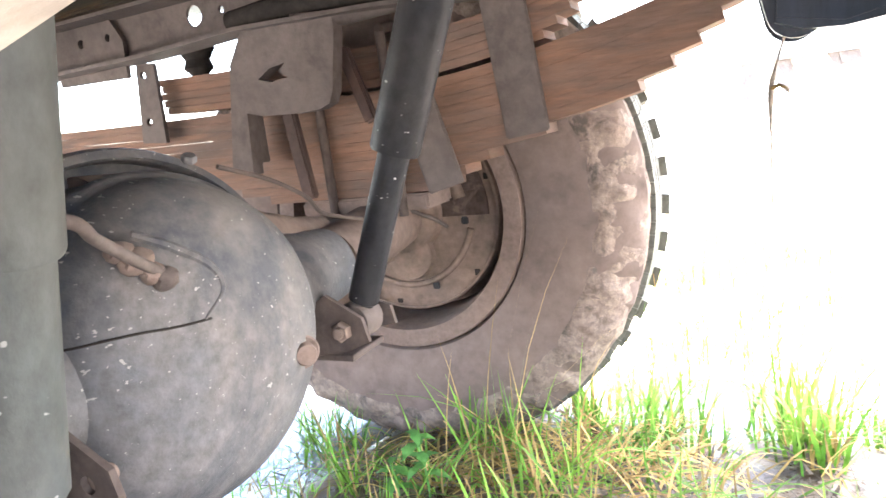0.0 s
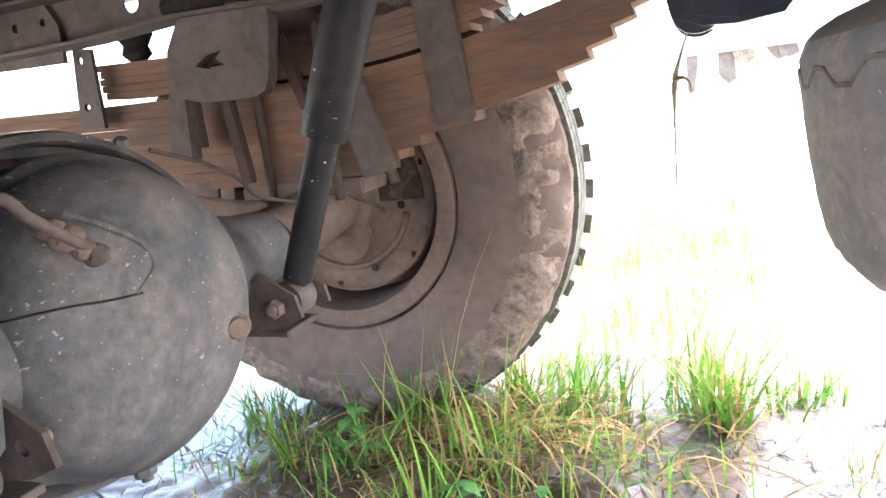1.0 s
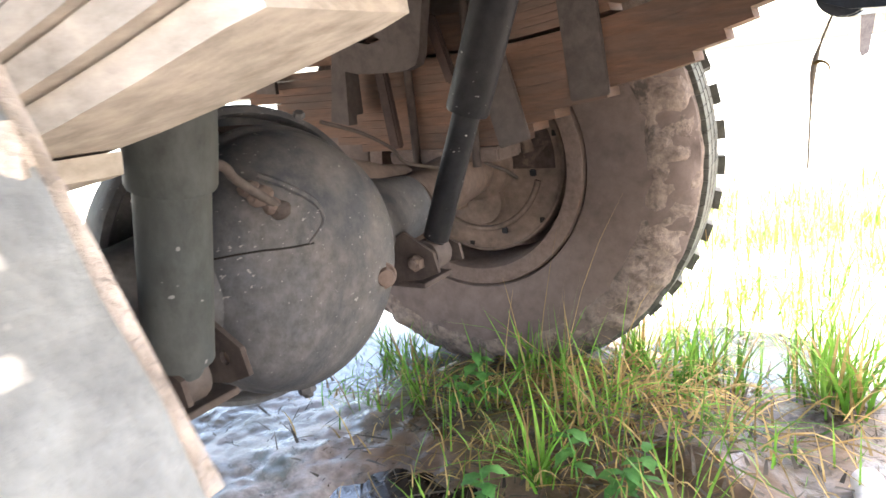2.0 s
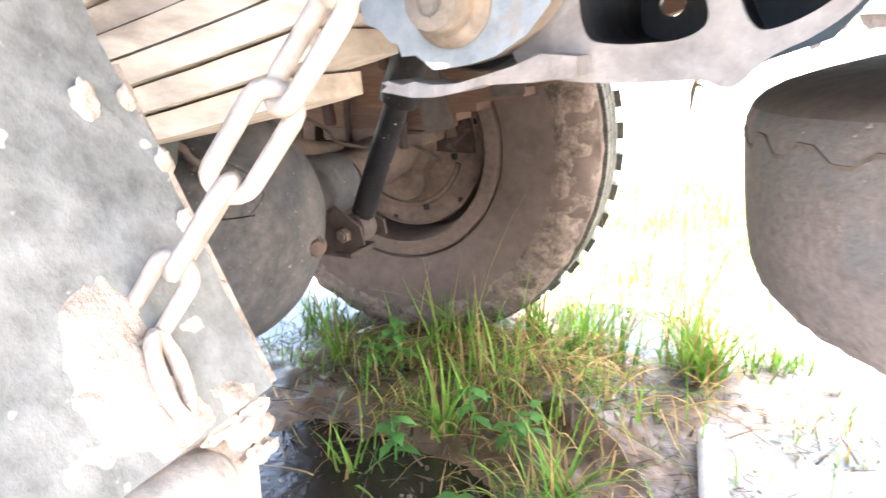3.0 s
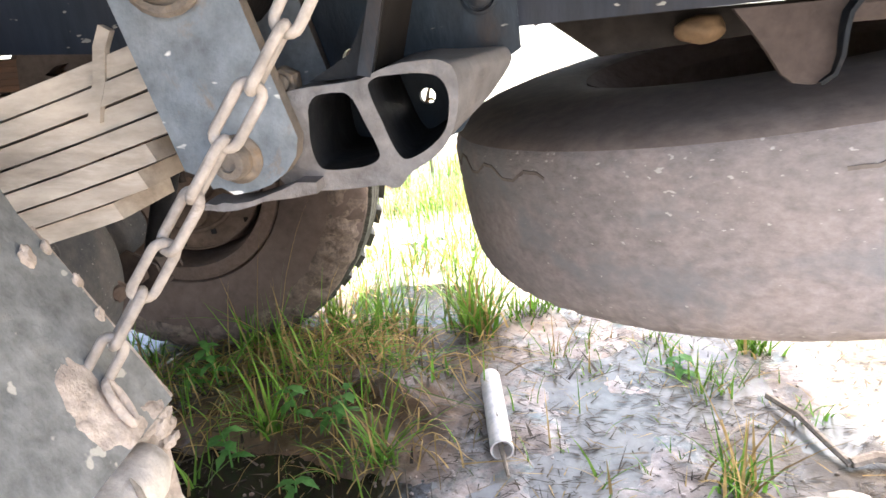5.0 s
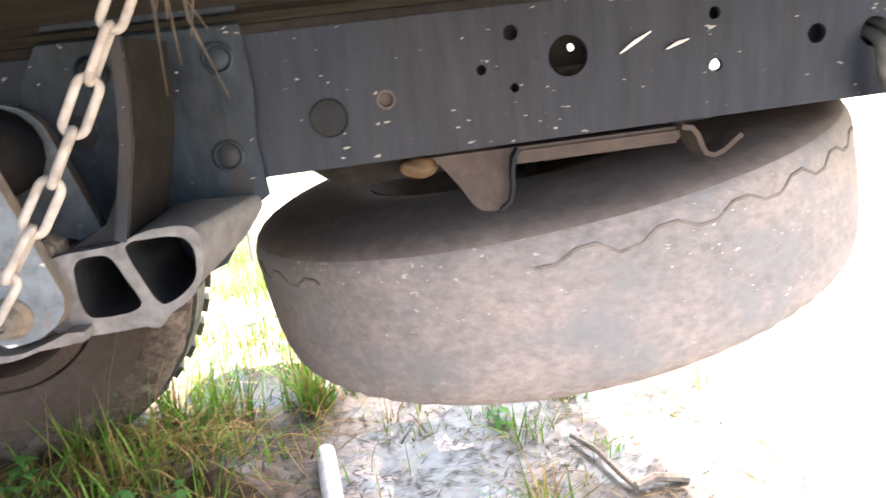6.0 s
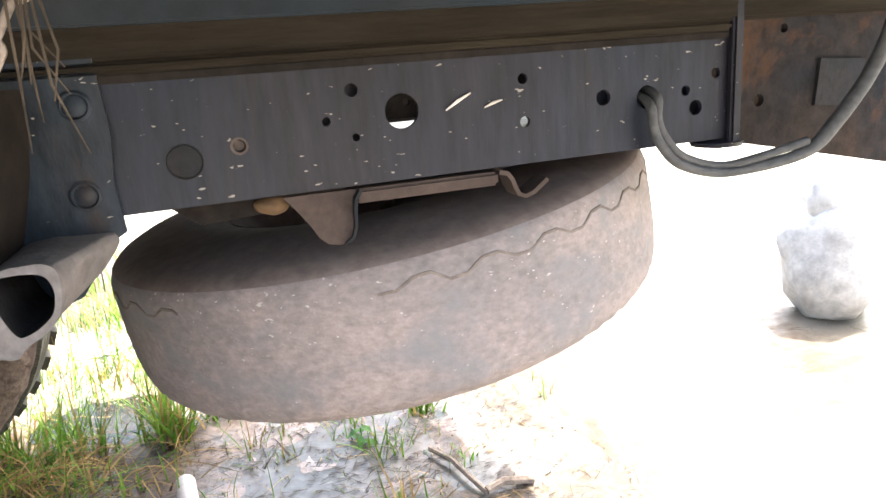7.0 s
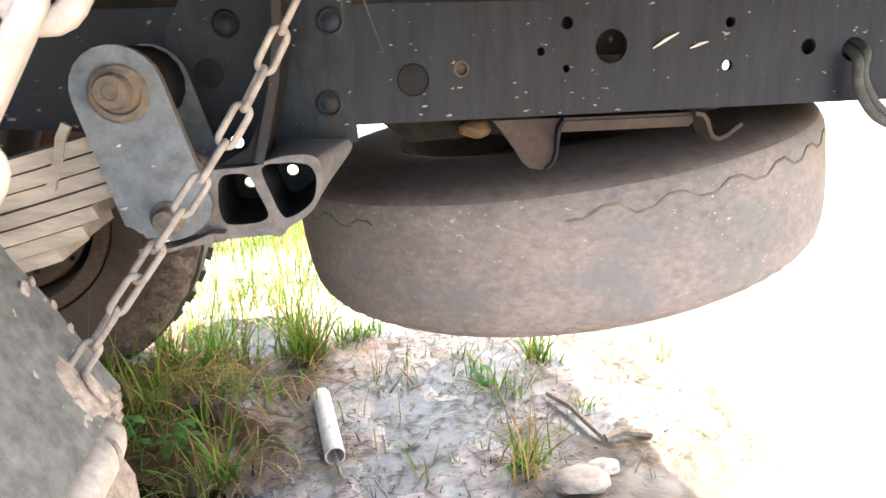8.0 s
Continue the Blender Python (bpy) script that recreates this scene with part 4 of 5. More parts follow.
    for r0, r1, t0, t1 in ((0.118, 0.012, 10, 95), (0.136, 0.006, 200, 345)):
        part("raised_arc", tube(bmesh.new(), [(HUB.x + r0 * math.cos(t), hy + s * 0.093, HUB.z + r0 * math.sin(t)) for t in np.linspace(radians(t0), radians(t1), 20)], r1, 10), "drum", hub)
    part("wheel_cylinder", lathe(bmesh.new(), [(0.02, 0), (0.045, 0.004), (0.05, 0.012), (0.046, 0.024), (0.02, 0.03)], (HUB.x + 0.01, hy + s * 0.097, HUB.z - 0.075), (0, -s, 0), 28), "drum", hub)
    part("brake_hose", tube(bmesh.new(), [(HUB.x - 0.04, hy + s * 0.05, HUB.z - 0.03), (HUB.x + 0.01, hy + s * 0.03, HUB.z + 0.005), (HUB.x + 0.05, hy + s * 0.03, HUB.z + 0.012), (HUB.x + 0.08, hy + s * 0.06, HUB.z - 0.01), (HUB.x + 0.085, hy + s * 0.095, HUB.z - 0.03)], 0.0035, 8), "steel", hub)
    return w


road_wheel(0.905, 1, "mud-caked truck wheel with a rusty rim, sunk in the grass")
road_wheel(-0.165, -1, "mud-caked truck wheel with a rusty rim beside the mud flap")

# shackle hanger casting on the near rail
hanger = group_part("spring_hanger", (0.25, -0.05, 0.72), truck, "grey cast spring hanger with open ribbed pockets")
bm = plate(bmesh.new(), [(0.16, 0.70), (0.19, 0.655), (0.25, 0.642), (0.285, 0.655), (0.318, 0.70), (0.328, 0.706), (0.326, 0.75), (0.331, 0.79), (0.328, 0.85), (0.19, 0.85), (0.165, 0.81)],
           [circle(0.2635, 0.68, 0.0055, 14), circle(0.223, 0.67, 0.0055, 14), circle(0.215, 0.709, 0.0065, 14)], -0.0095, -0.0015)
part("back_plate", bm, "platepaint", hanger, "dark blue painted mounting plate")
def rounded(p, times=2):
    """A closed outline with its corners cut to a curve."""
    for _ in range(times):
        p = [(a[0] * w + b[0] * (1 - w), a[1] * w + b[1] * (1 - w)) for a, b in zip(p, p[1:] + p[:1]) for w in (0.75, 0.25)]
    return p


# one casting: a thick frame round two pockets, flaring to the mounting plate
frame_line = [(0.19, 0.646), (0.205, 0.644), (0.228, 0.643), (0.248, 0.645), (0.252, 0.6425), (0.257, 0.642), (0.263, 0.65), (0.28, 0.659), (0.289, 0.67), (0.2935, 0.684), (0.2945, 0.7), (0.291, 0.708), (0.28, 0.7105), (0.257, 0.709), (0.245, 0.704), (0.236, 0.702), (0.2, 0.701), (0.186, 0.694), (0.182, 0.67)]
pocket_a = [(0.212, 0.696), (0.226, 0.6975), (0.235, 0.6965), (0.2395, 0.686), (0.248, 0.664), (0.247, 0.659), (0.24, 0.6555), (0.218, 0.6545), (0.211, 0.658), (0.209, 0.675)]
pocket_b = [(0.245, 0.698), (0.248, 0.7025), (0.256, 0.7045), (0.279, 0.7035), (0.2865, 0.7), (0.2888, 0.692), (0.288, 0.679), (0.2845, 0.6705), (0.277, 0.6645), (0.264, 0.6575), (0.259, 0.6595), (0.2545, 0.67)]
bm = plate(bmesh.new(), rounded(frame_line), [rounded(pocket_a), rounded(pocket_b)], -0.107, -0.0095)
bmesh.ops.bevel(bm, geom=[e for e in bm.edges if e.calc_face_angle(0) > 1.2], offset=0.0026, segments=3, affect="EDGES", clamp_overlap=True)
for v in bm.verts:
    v.co += 0.0006 * noise.noise_vector(v.co * 90)
for v in bm.verts:
    if v.co.y > -0.05 and v.co.x > 0.288:
        v.co.x += 0.028 * min(1.0, max(0.0, (v.co.z - 0.655) / 0.045))
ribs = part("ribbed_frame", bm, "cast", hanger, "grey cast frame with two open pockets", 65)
ribs.data.materials.append(M["castdark"])   # darker colour on the pockets' inner faces, standing in for their shade
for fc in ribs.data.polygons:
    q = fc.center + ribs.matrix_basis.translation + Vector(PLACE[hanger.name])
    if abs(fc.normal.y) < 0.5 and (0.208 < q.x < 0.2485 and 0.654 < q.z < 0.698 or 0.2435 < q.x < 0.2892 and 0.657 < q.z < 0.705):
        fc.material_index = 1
# web coloured near black in place of the shade on the rib's side
part("rib", ribbon(bmesh.new(), [(0.244, 0.703), (0.247, 0.713), (0.252, 0.73), (0.262, 0.765), (0.268, 0.8), (0.27, 0.83)], 0.009, -0.102, -0.0095, 0.003), "groove", hanger, "web of the rib, blackened as its shaded side")
part("rib_edge", ribbon(bmesh.new(), [(0.2445, 0.7045), (0.247, 0.713), (0.252, 0.73), (0.262, 0.765), (0.268, 0.8), (0.27, 0.83)], 0.0075, -0.1075, -0.1015, 0.002), "platepaint", hanger, "rounded front edge of the rib")
part("gusset_web", plate(bmesh.new(), [(0.262, 0.765), (0.248, 0.736), (0.236, 0.716), (0.212, 0.7035), (0.246, 0.7035), (0.2535, 0.72)], [], -0.1, -0.09), "castdark", hanger)
# boss darkened too, as it shows inside a shaded pocket
part("boss", lathe(bmesh.new(), [(0.015, 0), (0.024, 0.0), (0.025, 0.003), (0.025, 0.085), (0.022, 0.095)], (0.172, -0.1, 0.671), (0, 1, 0), 28), "castdark", hanger)
part("torn_lip", plate(bmesh.new(), [(0.146, 0.6435), (0.1485, 0.6425), (0.1455, 0.6405), (0.1515, 0.6398), (0.158, 0.6388), (0.166, 0.639), (0.175, 0.6408), (0.183, 0.6432), (0.2, 0.6442), (0.214, 0.646), (0.214, 0.652), (0.203, 0.6528), (0.194, 0.6492), (0.184, 0.6462), (0.175, 0.6437), (0.166, 0.643), (0.159, 0.644), (0.154, 0.6428), (0.149, 0.6442)], [], -0.122, -0.1), "cast", hanger, "torn jagged lip of the casting")
for x, z in ((0.303, 0.741), (0.309, 0.814), (0.217, 0.814)):
    ring_bm = lathe(bmesh.new(), [(0.0125, -0.001), (0.0125, 0.002), (0.0105, 0.0032), (0.0095, 0.0022), (0.0092, -0.001)], (x, -0.0095, z), (0, -1, 0), 22, True)
    lathe(ring_bm, [(0.0085, -0.001), (0.0082, 0.0012), (0.0045, 0.003), (0.001, 0.0032)], (x, -0.0095, z), (0, -1, 0), 18)
    part("rivet", ring_bm, "platepaint", hanger)
# black disc added in place of a dark recess hole in the plate
part("plug", lathe(bmesh.new(), [(0.013, 0), (0.013, 0.001), (0.011, 0.0015)], (0.198, -0.0095, 0.772), (0, -1, 0), 20), "shock", hanger)
bolt(0.196, 0.704, -0.085, 0.009, 0.012, hanger, "bolt", False)
# shackle
shackle = group_part("spring_shackle", (0.16, -0.11, 0.716), truck, "blue-grey painted shackle plate with rusty pins")


def capsule(a, b, ra, rb, n=12):
    d = Vector((b[0] - a[0], b[1] - a[1])).normalized()
    base = math.atan2(d.y, d.x)
    up = [(b[0] + rb * math.cos(base + t), b[1] + rb * math.sin(base + t)) for t in np.linspace(-math.pi / 2, math.pi / 2, n)]
    return up + [(a[0] + ra * math.cos(base + t), a[1] + ra * math.sin(base + t)) for t in np.linspace(math.pi / 2, 1.5 * math.pi, n)]


for y in (-0.121, -0.024):
    bm = plate(bmesh.new(), [(0.140, 0.663), (0.146, 0.6605), (0.15, 0.6565), (0.1525, 0.656), (0.154, 0.652), (0.159, 0.6525), (0.163, 0.65), (0.166, 0.6478), (0.172, 0.6485), (0.18, 0.6498), (0.188, 0.6522), (0.198, 0.6585), (0.205, 0.667), (0.2075, 0.677)] + capsule((0.150, 0.766), (0.173, 0.668), 0.033, 0.034)[12:], [], y, y + 0.011)
    bmesh.ops.bevel(bm, geom=[e for e in bm.edges if e.calc_face_angle(0) > 1.2], offset=0.002, segments=2, affect="EDGES", clamp_overlap=True)
    side = part("shackle_plate", bm, "shackle", shackle)
    side.data.materials.append(M["bolt"])   # bare rusty cut edge
    for fc in side.data.polygons:
        fc.material_index = 1 if abs(fc.normal.y) < 0.3 else 0
for x, z in ((0.150, 0.766), (0.173, 0.668)):
    q = 1.0 if z > 0.7 else 0.72
    bm = lathe(bmesh.new(), [(a * q, b) for a, b in ((0.0185, 0), (0.019, 0.002), (0.0165, 0.0045), (0.0135, 0.0055), (0.013, 0.013), (0.0115, 0.016), (0.006, 0.0165), (0.0055, 0.0145), (0.001, 0.0145))], (x, -0.121, z), (0, -1, 0), 24)
    part("pin", bm, "bolt", shackle, "rusty shackle pin")
part("pin_collar", lathe(bmesh.new(), [(0.015, 0), (0.021, 0.0), (0.0215, 0.003), (0.0195, 0.0055), (0.016, 0.006)], (0.152, -0.1215, 0.764), (0.12, -1, 0.1), 20, True), "bolt", shackle)
# far hanger and shackle
fh = group_part("spring_hanger", (0.22, 0.86, 0.7), truck, "dark cast spring hanger with shackle")
part("hanger_body", ribbon(bmesh.new(), [(0.15, 0.66), (0.18, 0.648), (0.22, 0.645), (0.27, 0.65), (0.295, 0.68), (0.30, 0.72)], 0.012, 0.803, 0.9, 0.003), "rail", fh)
part("back_plate", plate(bmesh.new(), [(0.15, 0.66), (0.22, 0.645), (0.29, 0.66), (0.33, 0.71), (0.33, 0.84), (0.16, 0.84)], [], 0.801, 0.809), "rail", fh)
part("shackle_plate", plate(bmesh.new(), capsule((0.150, 0.766), (0.173, 0.668), 0.033, 0.034), [], 0.82, 0.83), "rail", fh)
part("shackle_plate", plate(bmesh.new(), capsule((0.150, 0.766), (0.173, 0.668), 0.033, 0.034), [], 0.91, 0.92), "rail", fh)

# spare wheel carrier tongues under the near rail
carrier = group_part("spare_carrier", (0.63, 0.05, 0.71), truck, "bent steel spare-wheel carrier")
part("carrier_bar", box(bmesh.new(), (0.529, -0.002, 0.7025), (0.676, 0.06, 0.7165), 0.003), "brownbracket", carrier)
pl = [(0.462, 0.717), (0.471, 0.706), (0.483, 0.689), (0.491, 0.675), (0.498, 0.669), (0.509, 0.667), (0.518, 0.669), (0.524, 0.679), (0.5255, 0.7), (0.527, 0.71), (0.532, 0.717)]
bm = plate(bmesh.new(), pl, [], 0.0, 0.005, lambda x, z, y: Vector((x, y - 0.9 * max(0.0, 0.712 - z) ** 1.5, z)))
tongue = part("tongue", bm, "brownbracket", carrier, "rounded hanging steel tongue")
part("bent_lip", ribbon(bmesh.new(), [(0.533, 0.7165), (0.528, 0.709), (0.5262, 0.698), (0.5255, 0.684), (0.522, 0.673), (0.514, 0.6675)], 0.003, -0.012, 0.002, 0.001), "castdark", tongue)
bm = ribbon(bmesh.new(), [(0.674, 0.7165), (0.683, 0.7145), (0.688, 0.708), (0.691, 0.699), (0.695, 0.692), (0.702, 0.689), (0.711, 0.692), (0.719, 0.698), (0.727, 0.704)], 0.0045, -0.008, 0.022, 0.001)
part("tongue", bm, "brownbracket", carrier, "hooked steel tongue")
bm = bmesh.new()
bmesh.ops.create_icosphere(bm, subdivisions=3, radius=1.0)
for v in bm.verts:
    v.co = Vector((0.455, 0.048, 0.704)) + Vector([a * b for a, b in zip(v.co * (1 + 0.25 * noise.noise(v.co * 1.6)), (0.018, 0.012, 0.0095))])
part("leaf_scrap", bm, "yellowleaf", carrier, "curled brown leaf caught under the rail", 60)

# near-black sheet added as the dark gap between rail and spare
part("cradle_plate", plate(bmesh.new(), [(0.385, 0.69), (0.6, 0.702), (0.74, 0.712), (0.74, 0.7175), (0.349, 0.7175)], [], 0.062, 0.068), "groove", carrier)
# unseen plate added to keep light off the spare's top
part("cradle_plate", box(bmesh.new(), (0.36, 0.064, 0.7265), (0.98, 0.42, 0.734), 0.002), "rail", carrier)
# ---- spare wheel ----
SPARE = Vector((0.641, 0.387, 0.566))
spare = thing("spare_wheel", SPARE, "worn bald spare tyre hanging flat under the truck frame", "spare wheel")
TILT = Matrix.Translation(SPARE) @ Matrix.Rotation(radians(-8), 4, "Y") @ Matrix.Translation(-SPARE)
sprof = [(0.215, 0.09), (0.235, 0.103), (0.27, 0.108), (0.31, 0.106), (0.345, 0.101), (0.368, 0.096), (0.381, 0.0905), (0.39, 0.083), (0.3955, 0.072), (0.3975, 0.055), (0.3985, 0.03), (0.399, 0.0),
         (0.3985, -0.03), (0.396, -0.055), (0.391, -0.07), (0.381, -0.083), (0.365, -0.094), (0.34, -0.104), (0.3, -0.109), (0.26, -0.106), (0.23, -0.098), (0.215, -0.088)]
bm = lathe(bmesh.new(), sprof, SPARE, (0, 0, 1), 288, True)
for v in bm.verts:
    d = v.co - SPARE
    r = math.hypot(d.x, d.y)
    if r > 0.36:
        n1 = 0.001 * noise.noise(d * 60) + 0.0003 * noise.noise(d * 17)
        if -0.09 < d.z < -0.065:
            n1 += 0.0012 * math.copysign(1, math.sin(70 * math.atan2(d.y, d.x)))
        v.co.x += d.x / r * n1
        v.co.y += d.y / r * n1
bmesh.ops.transform(bm, matrix=TILT, verts=bm.verts)
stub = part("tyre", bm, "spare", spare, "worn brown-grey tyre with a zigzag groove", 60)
# upper sidewall coloured darker to stand in for the shade under the rail
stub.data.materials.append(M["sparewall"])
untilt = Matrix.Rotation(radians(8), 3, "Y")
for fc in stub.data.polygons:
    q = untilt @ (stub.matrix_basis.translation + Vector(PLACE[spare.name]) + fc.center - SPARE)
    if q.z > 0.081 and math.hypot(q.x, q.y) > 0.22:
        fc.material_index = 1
bm = bmesh.new()
n = 264
ring = []
for k in range(n):
    a = 2 * math.pi * k / n
    ph = (k % 8) / 8
    zz = 0.06 + (0.0055 + 0.002 * noise.noise((k * 0.13, 0, 4))) * (1 if ph < 0.375 else (-1 if 0.5 <= ph < 0.875 else 0)) + 0.002 * noise.noise((k * 0.3, 2, 0))
    row = []
    for dz, r in ((0.0015, 0.3975), (0.0015, 0.3992), (-0.0015, 0.3992), (-0.0015, 0.3975)):
        rr = r + 0.0009 - max(0, zz - 0.03) * 0.075
        row.append(bm.verts.new(TILT @ (SPARE + Vector((rr * math.cos(a), rr * math.sin(a), zz + dz)))))
    ring.append(row)
for k in range(n):
    if 222 < 360 * k / n < 256:
        continue
    p, q = ring[k], ring[(k + 1) % n]
    for i in range(4):
        bm.faces.new((p[i], p[(i + 1) % 4], q[(i + 1) % 4], q[i]))
part("zigzag_groove", bm, "wornline", stub)
bm = lathe(bmesh.new(), [(0.222, 0.098), (0.226, 0.1), (0.224, 0.08), (0.2, 0.07), (0.195, -0.06), (0.222, -0.09), (0.226, -0.1), (0.215, -0.085), (0.188, -0.06), (0.19, 0.07)], SPARE, (0, 0, 1), 64, True)
bmesh.ops.transform(bm, matrix=TILT, verts=bm.verts)
part("rim", bm, "rim", spare)
bm = lathe(bmesh.new(), [(0.06, 0.03), (0.19, 0.02), (0.19, 0.03), (0.06, 0.04)], SPARE, (0, 0, 1), 48, True)
bmesh.ops.transform(bm, matrix=TILT, verts=bm.verts)
part("wheel_disc", bm, "rim", spare)
part("hanger_rod", tube(bmesh.new(), [SPARE + Vector((0, 0, -0.02)), SPARE + Vector((0, 0, 0.18))], 0.012, 12), "steel", spare)
part("hanger_plate", lathe(bmesh.new(), [(0.012, 0.0), (0.09, 0.002), (0.09, 0.01), (0.012, 0.012)], SPARE + Vector((0, 0, 0.015)), (0, 0, 1), 24, True), "steel", spare)


# ---- chains ----
def link_mesh(length, width, wire):
    bm = bmesh.new()
    r, half = width / 2 - wire, length / 2 - width / 2
    line = []
    for k in range(9):
        a = -math.pi / 2 + math.pi * k / 8
        line.append(Vector((half + r * math.cos(a), r * math.sin(a), 0)))
    for k in range(9):
        a = math.pi / 2 + math.pi * k / 8
        line.append(Vector((-half + r * math.cos(a), r * math.sin(a), 0)))
    seg, rings, n = 8, [], len(line)
    for i, p in enumerate(line):
        d = (line[(i + 1) % n] - line[i - 1]).normalized()
        side = d.cross(Vector((0, 0, 1)))
        rings.append([bm.verts.new(p + wire * (math.cos(2 * math.pi * k / seg) * side + math.sin(2 * math.pi * k / seg) * Vector((0, 0, 1)))) for k in range(seg)])
    for i in range(n):
        a, b = rings[i], rings[(i + 1) % n]
        for k in range(seg):
            bm.faces.new((a[k], a[(k + 1) % seg], b[(k + 1) % seg], b[k]))
    for fc in bm.faces:
        fc.smooth = True
    bmesh.ops.recalc_face_normals(bm, faces=bm.faces)
    me = bpy.data.meshes.new("link")
    bm.to_mesh(me)
    bm.free()
    me.materials.append(M["chain"])
    return me


LINK = link_mesh(0.0362, 0.0158, 0.0025)


def chain(a, low, high, n, label, turn):
    """Links from a upwards; the step goes over from low to high half way up, the links turn by a quarter on the way."""
    p, c = Vector(a), thing("chain", a, label, "chain", "chains holding the mud flap")
    low, high = Vector(low), Vector(high)
    for k in range(n):
        u = min(1.0, max(0.0, (k - 5) / 4))
        step = low.lerp(high, u * u * (3 - 2 * u))
        v = min(1.0, k / 5)
        about = turn + 90 * (k % 2) + 90 * v * v * (3 - 2 * v) + 6 * math.sin(k * 1.7)
        ob = new("link", LINK)
        ob.rotation_mode = "QUATERNION"
        ob.location = p + step / 2 - Vector(a)
        ob.rotation_quaternion = step.to_track_quat("X", "Z") @ Euler((radians(about), 0, 0)).to_quaternion()
        ob.parent = c
        p += step
    return c


chain((0.1163, -0.2085, 0.5804), (0.0167, 0.003, 0.0217), (0.0143, 0.0031, 0.0246), 14, "dusty steel chain holding the mud flap to the bed", 90)
chain((0.137, -0.557, 0.592), (0.0137, 0.0033, 0.0236), (0.0137, 0.0033, 0.0236), 13, "dusty steel chain hanging from the truck bed", 90)

# ---- mud flap ----
flap = thing("mud_flap", (0.11, -0.4, 0.5), "light grey mud flap caked with dried mud", "mud flap")


def flap_place(u, v, off=0.0):
    """u: across, away from the frame; v: down the flap; off: out from its rear face."""
    return Vector((0.055 + 0.45 * v + off * 0.9 + 0.006 * math.sin(u * 9), -0.178 - u, 0.71 - 0.88 * v + off * 0.45))


bm = bmesh.new()
nu, nv = 22, 16
grid = {}
for i in range(nu + 1):
    for j in range(nv + 1):
        u, v = 0.5 * i / nu, -0.1 + 0.278 * j / nv
        for side, off in ((0, 0.0), (1, -0.009)):
            grid[i, j, side] = bm.verts.new(flap_place(u - (0.004 * noise.noise((0, v * 40, 2)) if i == 0 else 0), v, off + 0.002 * noise.noise((u * 14, v * 14, 0))))
for i in range(nu):
    for j in range(nv):
        bm.faces.new([grid[i, j, 0], grid[i + 1, j, 0], grid[i + 1, j + 1, 0], grid[i, j + 1, 0]])
        bm.faces.new([grid[i, j, 1], grid[i, j + 1, 1], grid[i + 1, j + 1, 1], grid[i + 1, j, 1]])
for i in range(nu):
    for j in (0, nv):
        bm.faces.new([grid[i, j, 0], grid[i + 1, j, 0], grid[i + 1, j, 1], grid[i, j, 1]])
for j in range(nv):
    for i in (0, nu):
        bm.faces.new([grid[i, j, 0], grid[i, j + 1, 0], grid[i, j + 1, 1], grid[i, j, 1]])
part("flap_sheet", bm, "flap", flap)

rod = tube(bmesh.new(), [(0.1275, -0.1955, 0.5285), (0.128, -0.198, 0.5285), (0.1285, -0.203, 0.529), (0.1295, -0.211, 0.5295), (0.131, -0.232, 0.53), (0.134, -0.3, 0.532), (0.143, -0.5, 0.53), (0.148, -0.56, 0.528)], [0.003, 0.009, 0.0135, 0.0155, 0.0165, 0.0165, 0.016, 0.013], 22)
for v in rod.verts:
    v.co += 0.0013 * noise.noise_vector(v.co * 70) + 0.0006 * noise.noise_vector(v.co * 190)
part("weight_rod", rod, "palerod", flap, "mud-coated round weight rod")
part("rod_slot", tube(bmesh.new(), [(0.1405, -0.232, 0.545), (0.145, -0.2345, 0.541), (0.1475, -0.2365, 0.535), (0.148, -0.238, 0.529), (0.147, -0.239, 0.523)], [0.0006, 0.0016, 0.002, 0.0016, 0.0006], 8), "wood", flap)
bm = bmesh.new()
grid = {}
for i in range(17):
    for j in range(17):
        u, v = 0.046 * i / 16, 0.3 * j / 16
        edge = 0.012 * noise.noise((v * 25, 3, 1)) * (1 if i == 0 else 0)
        for side, off in ((0, 0.0), (1, -0.012)):
            n1 = noise.noise((u * 30, v * 30, 7))
            grid[i, j, side] = bm.verts.new((0.126 + 0.1 * v + off + 0.005 * n1, -0.181 - u + 0.5 * edge + 0.004 * noise.noise((v * 60, u * 20, 5)), 0.553 - v + 0.003 * n1))
for i in range(16):
    for j in range(16):
        bm.faces.new([grid[i, j, 0], grid[i + 1, j, 0], grid[i + 1, j + 1, 0], grid[i, j + 1, 0]])
        bm.faces.new([grid[i, j, 1], grid[i, j + 1, 1], grid[i + 1, j + 1, 1], grid[i + 1, j, 1]])
for k in range(16):
    for e in (0, 16):
        bm.faces.new([grid[k, e, 0], grid[k + 1, e, 0], grid[k + 1, e, 1], grid[k, e, 1]])
        bm.faces.new([grid[e, k, 0], grid[e, k + 1, 0], grid[e, k + 1, 1], grid[e, k, 1]])
part("lower_flap", bm, "mudcake", flap, "ragged mud-caked lower rubber")


def lump(bm, c, r, squash, seed, rough=0.35):
    made = bmesh.ops.create_icosphere(bm, subdivisions=3, radius=1.0)["verts"]
    for v in made:
        n1 = noise.noise(v.co * 1.7 + Vector((seed, 0, 0))) + 0.5 * noise.noise(v.co * 4.1 + Vector((0, seed, 0))) + 0.3 * noise.noise(v.co * 9.3 + Vector((seed, 0, seed)))
        v.co = Vector(c) + Vector([a * b for a, b in zip(v.co * r * (1 + rough * n1), squash)])
    return bm


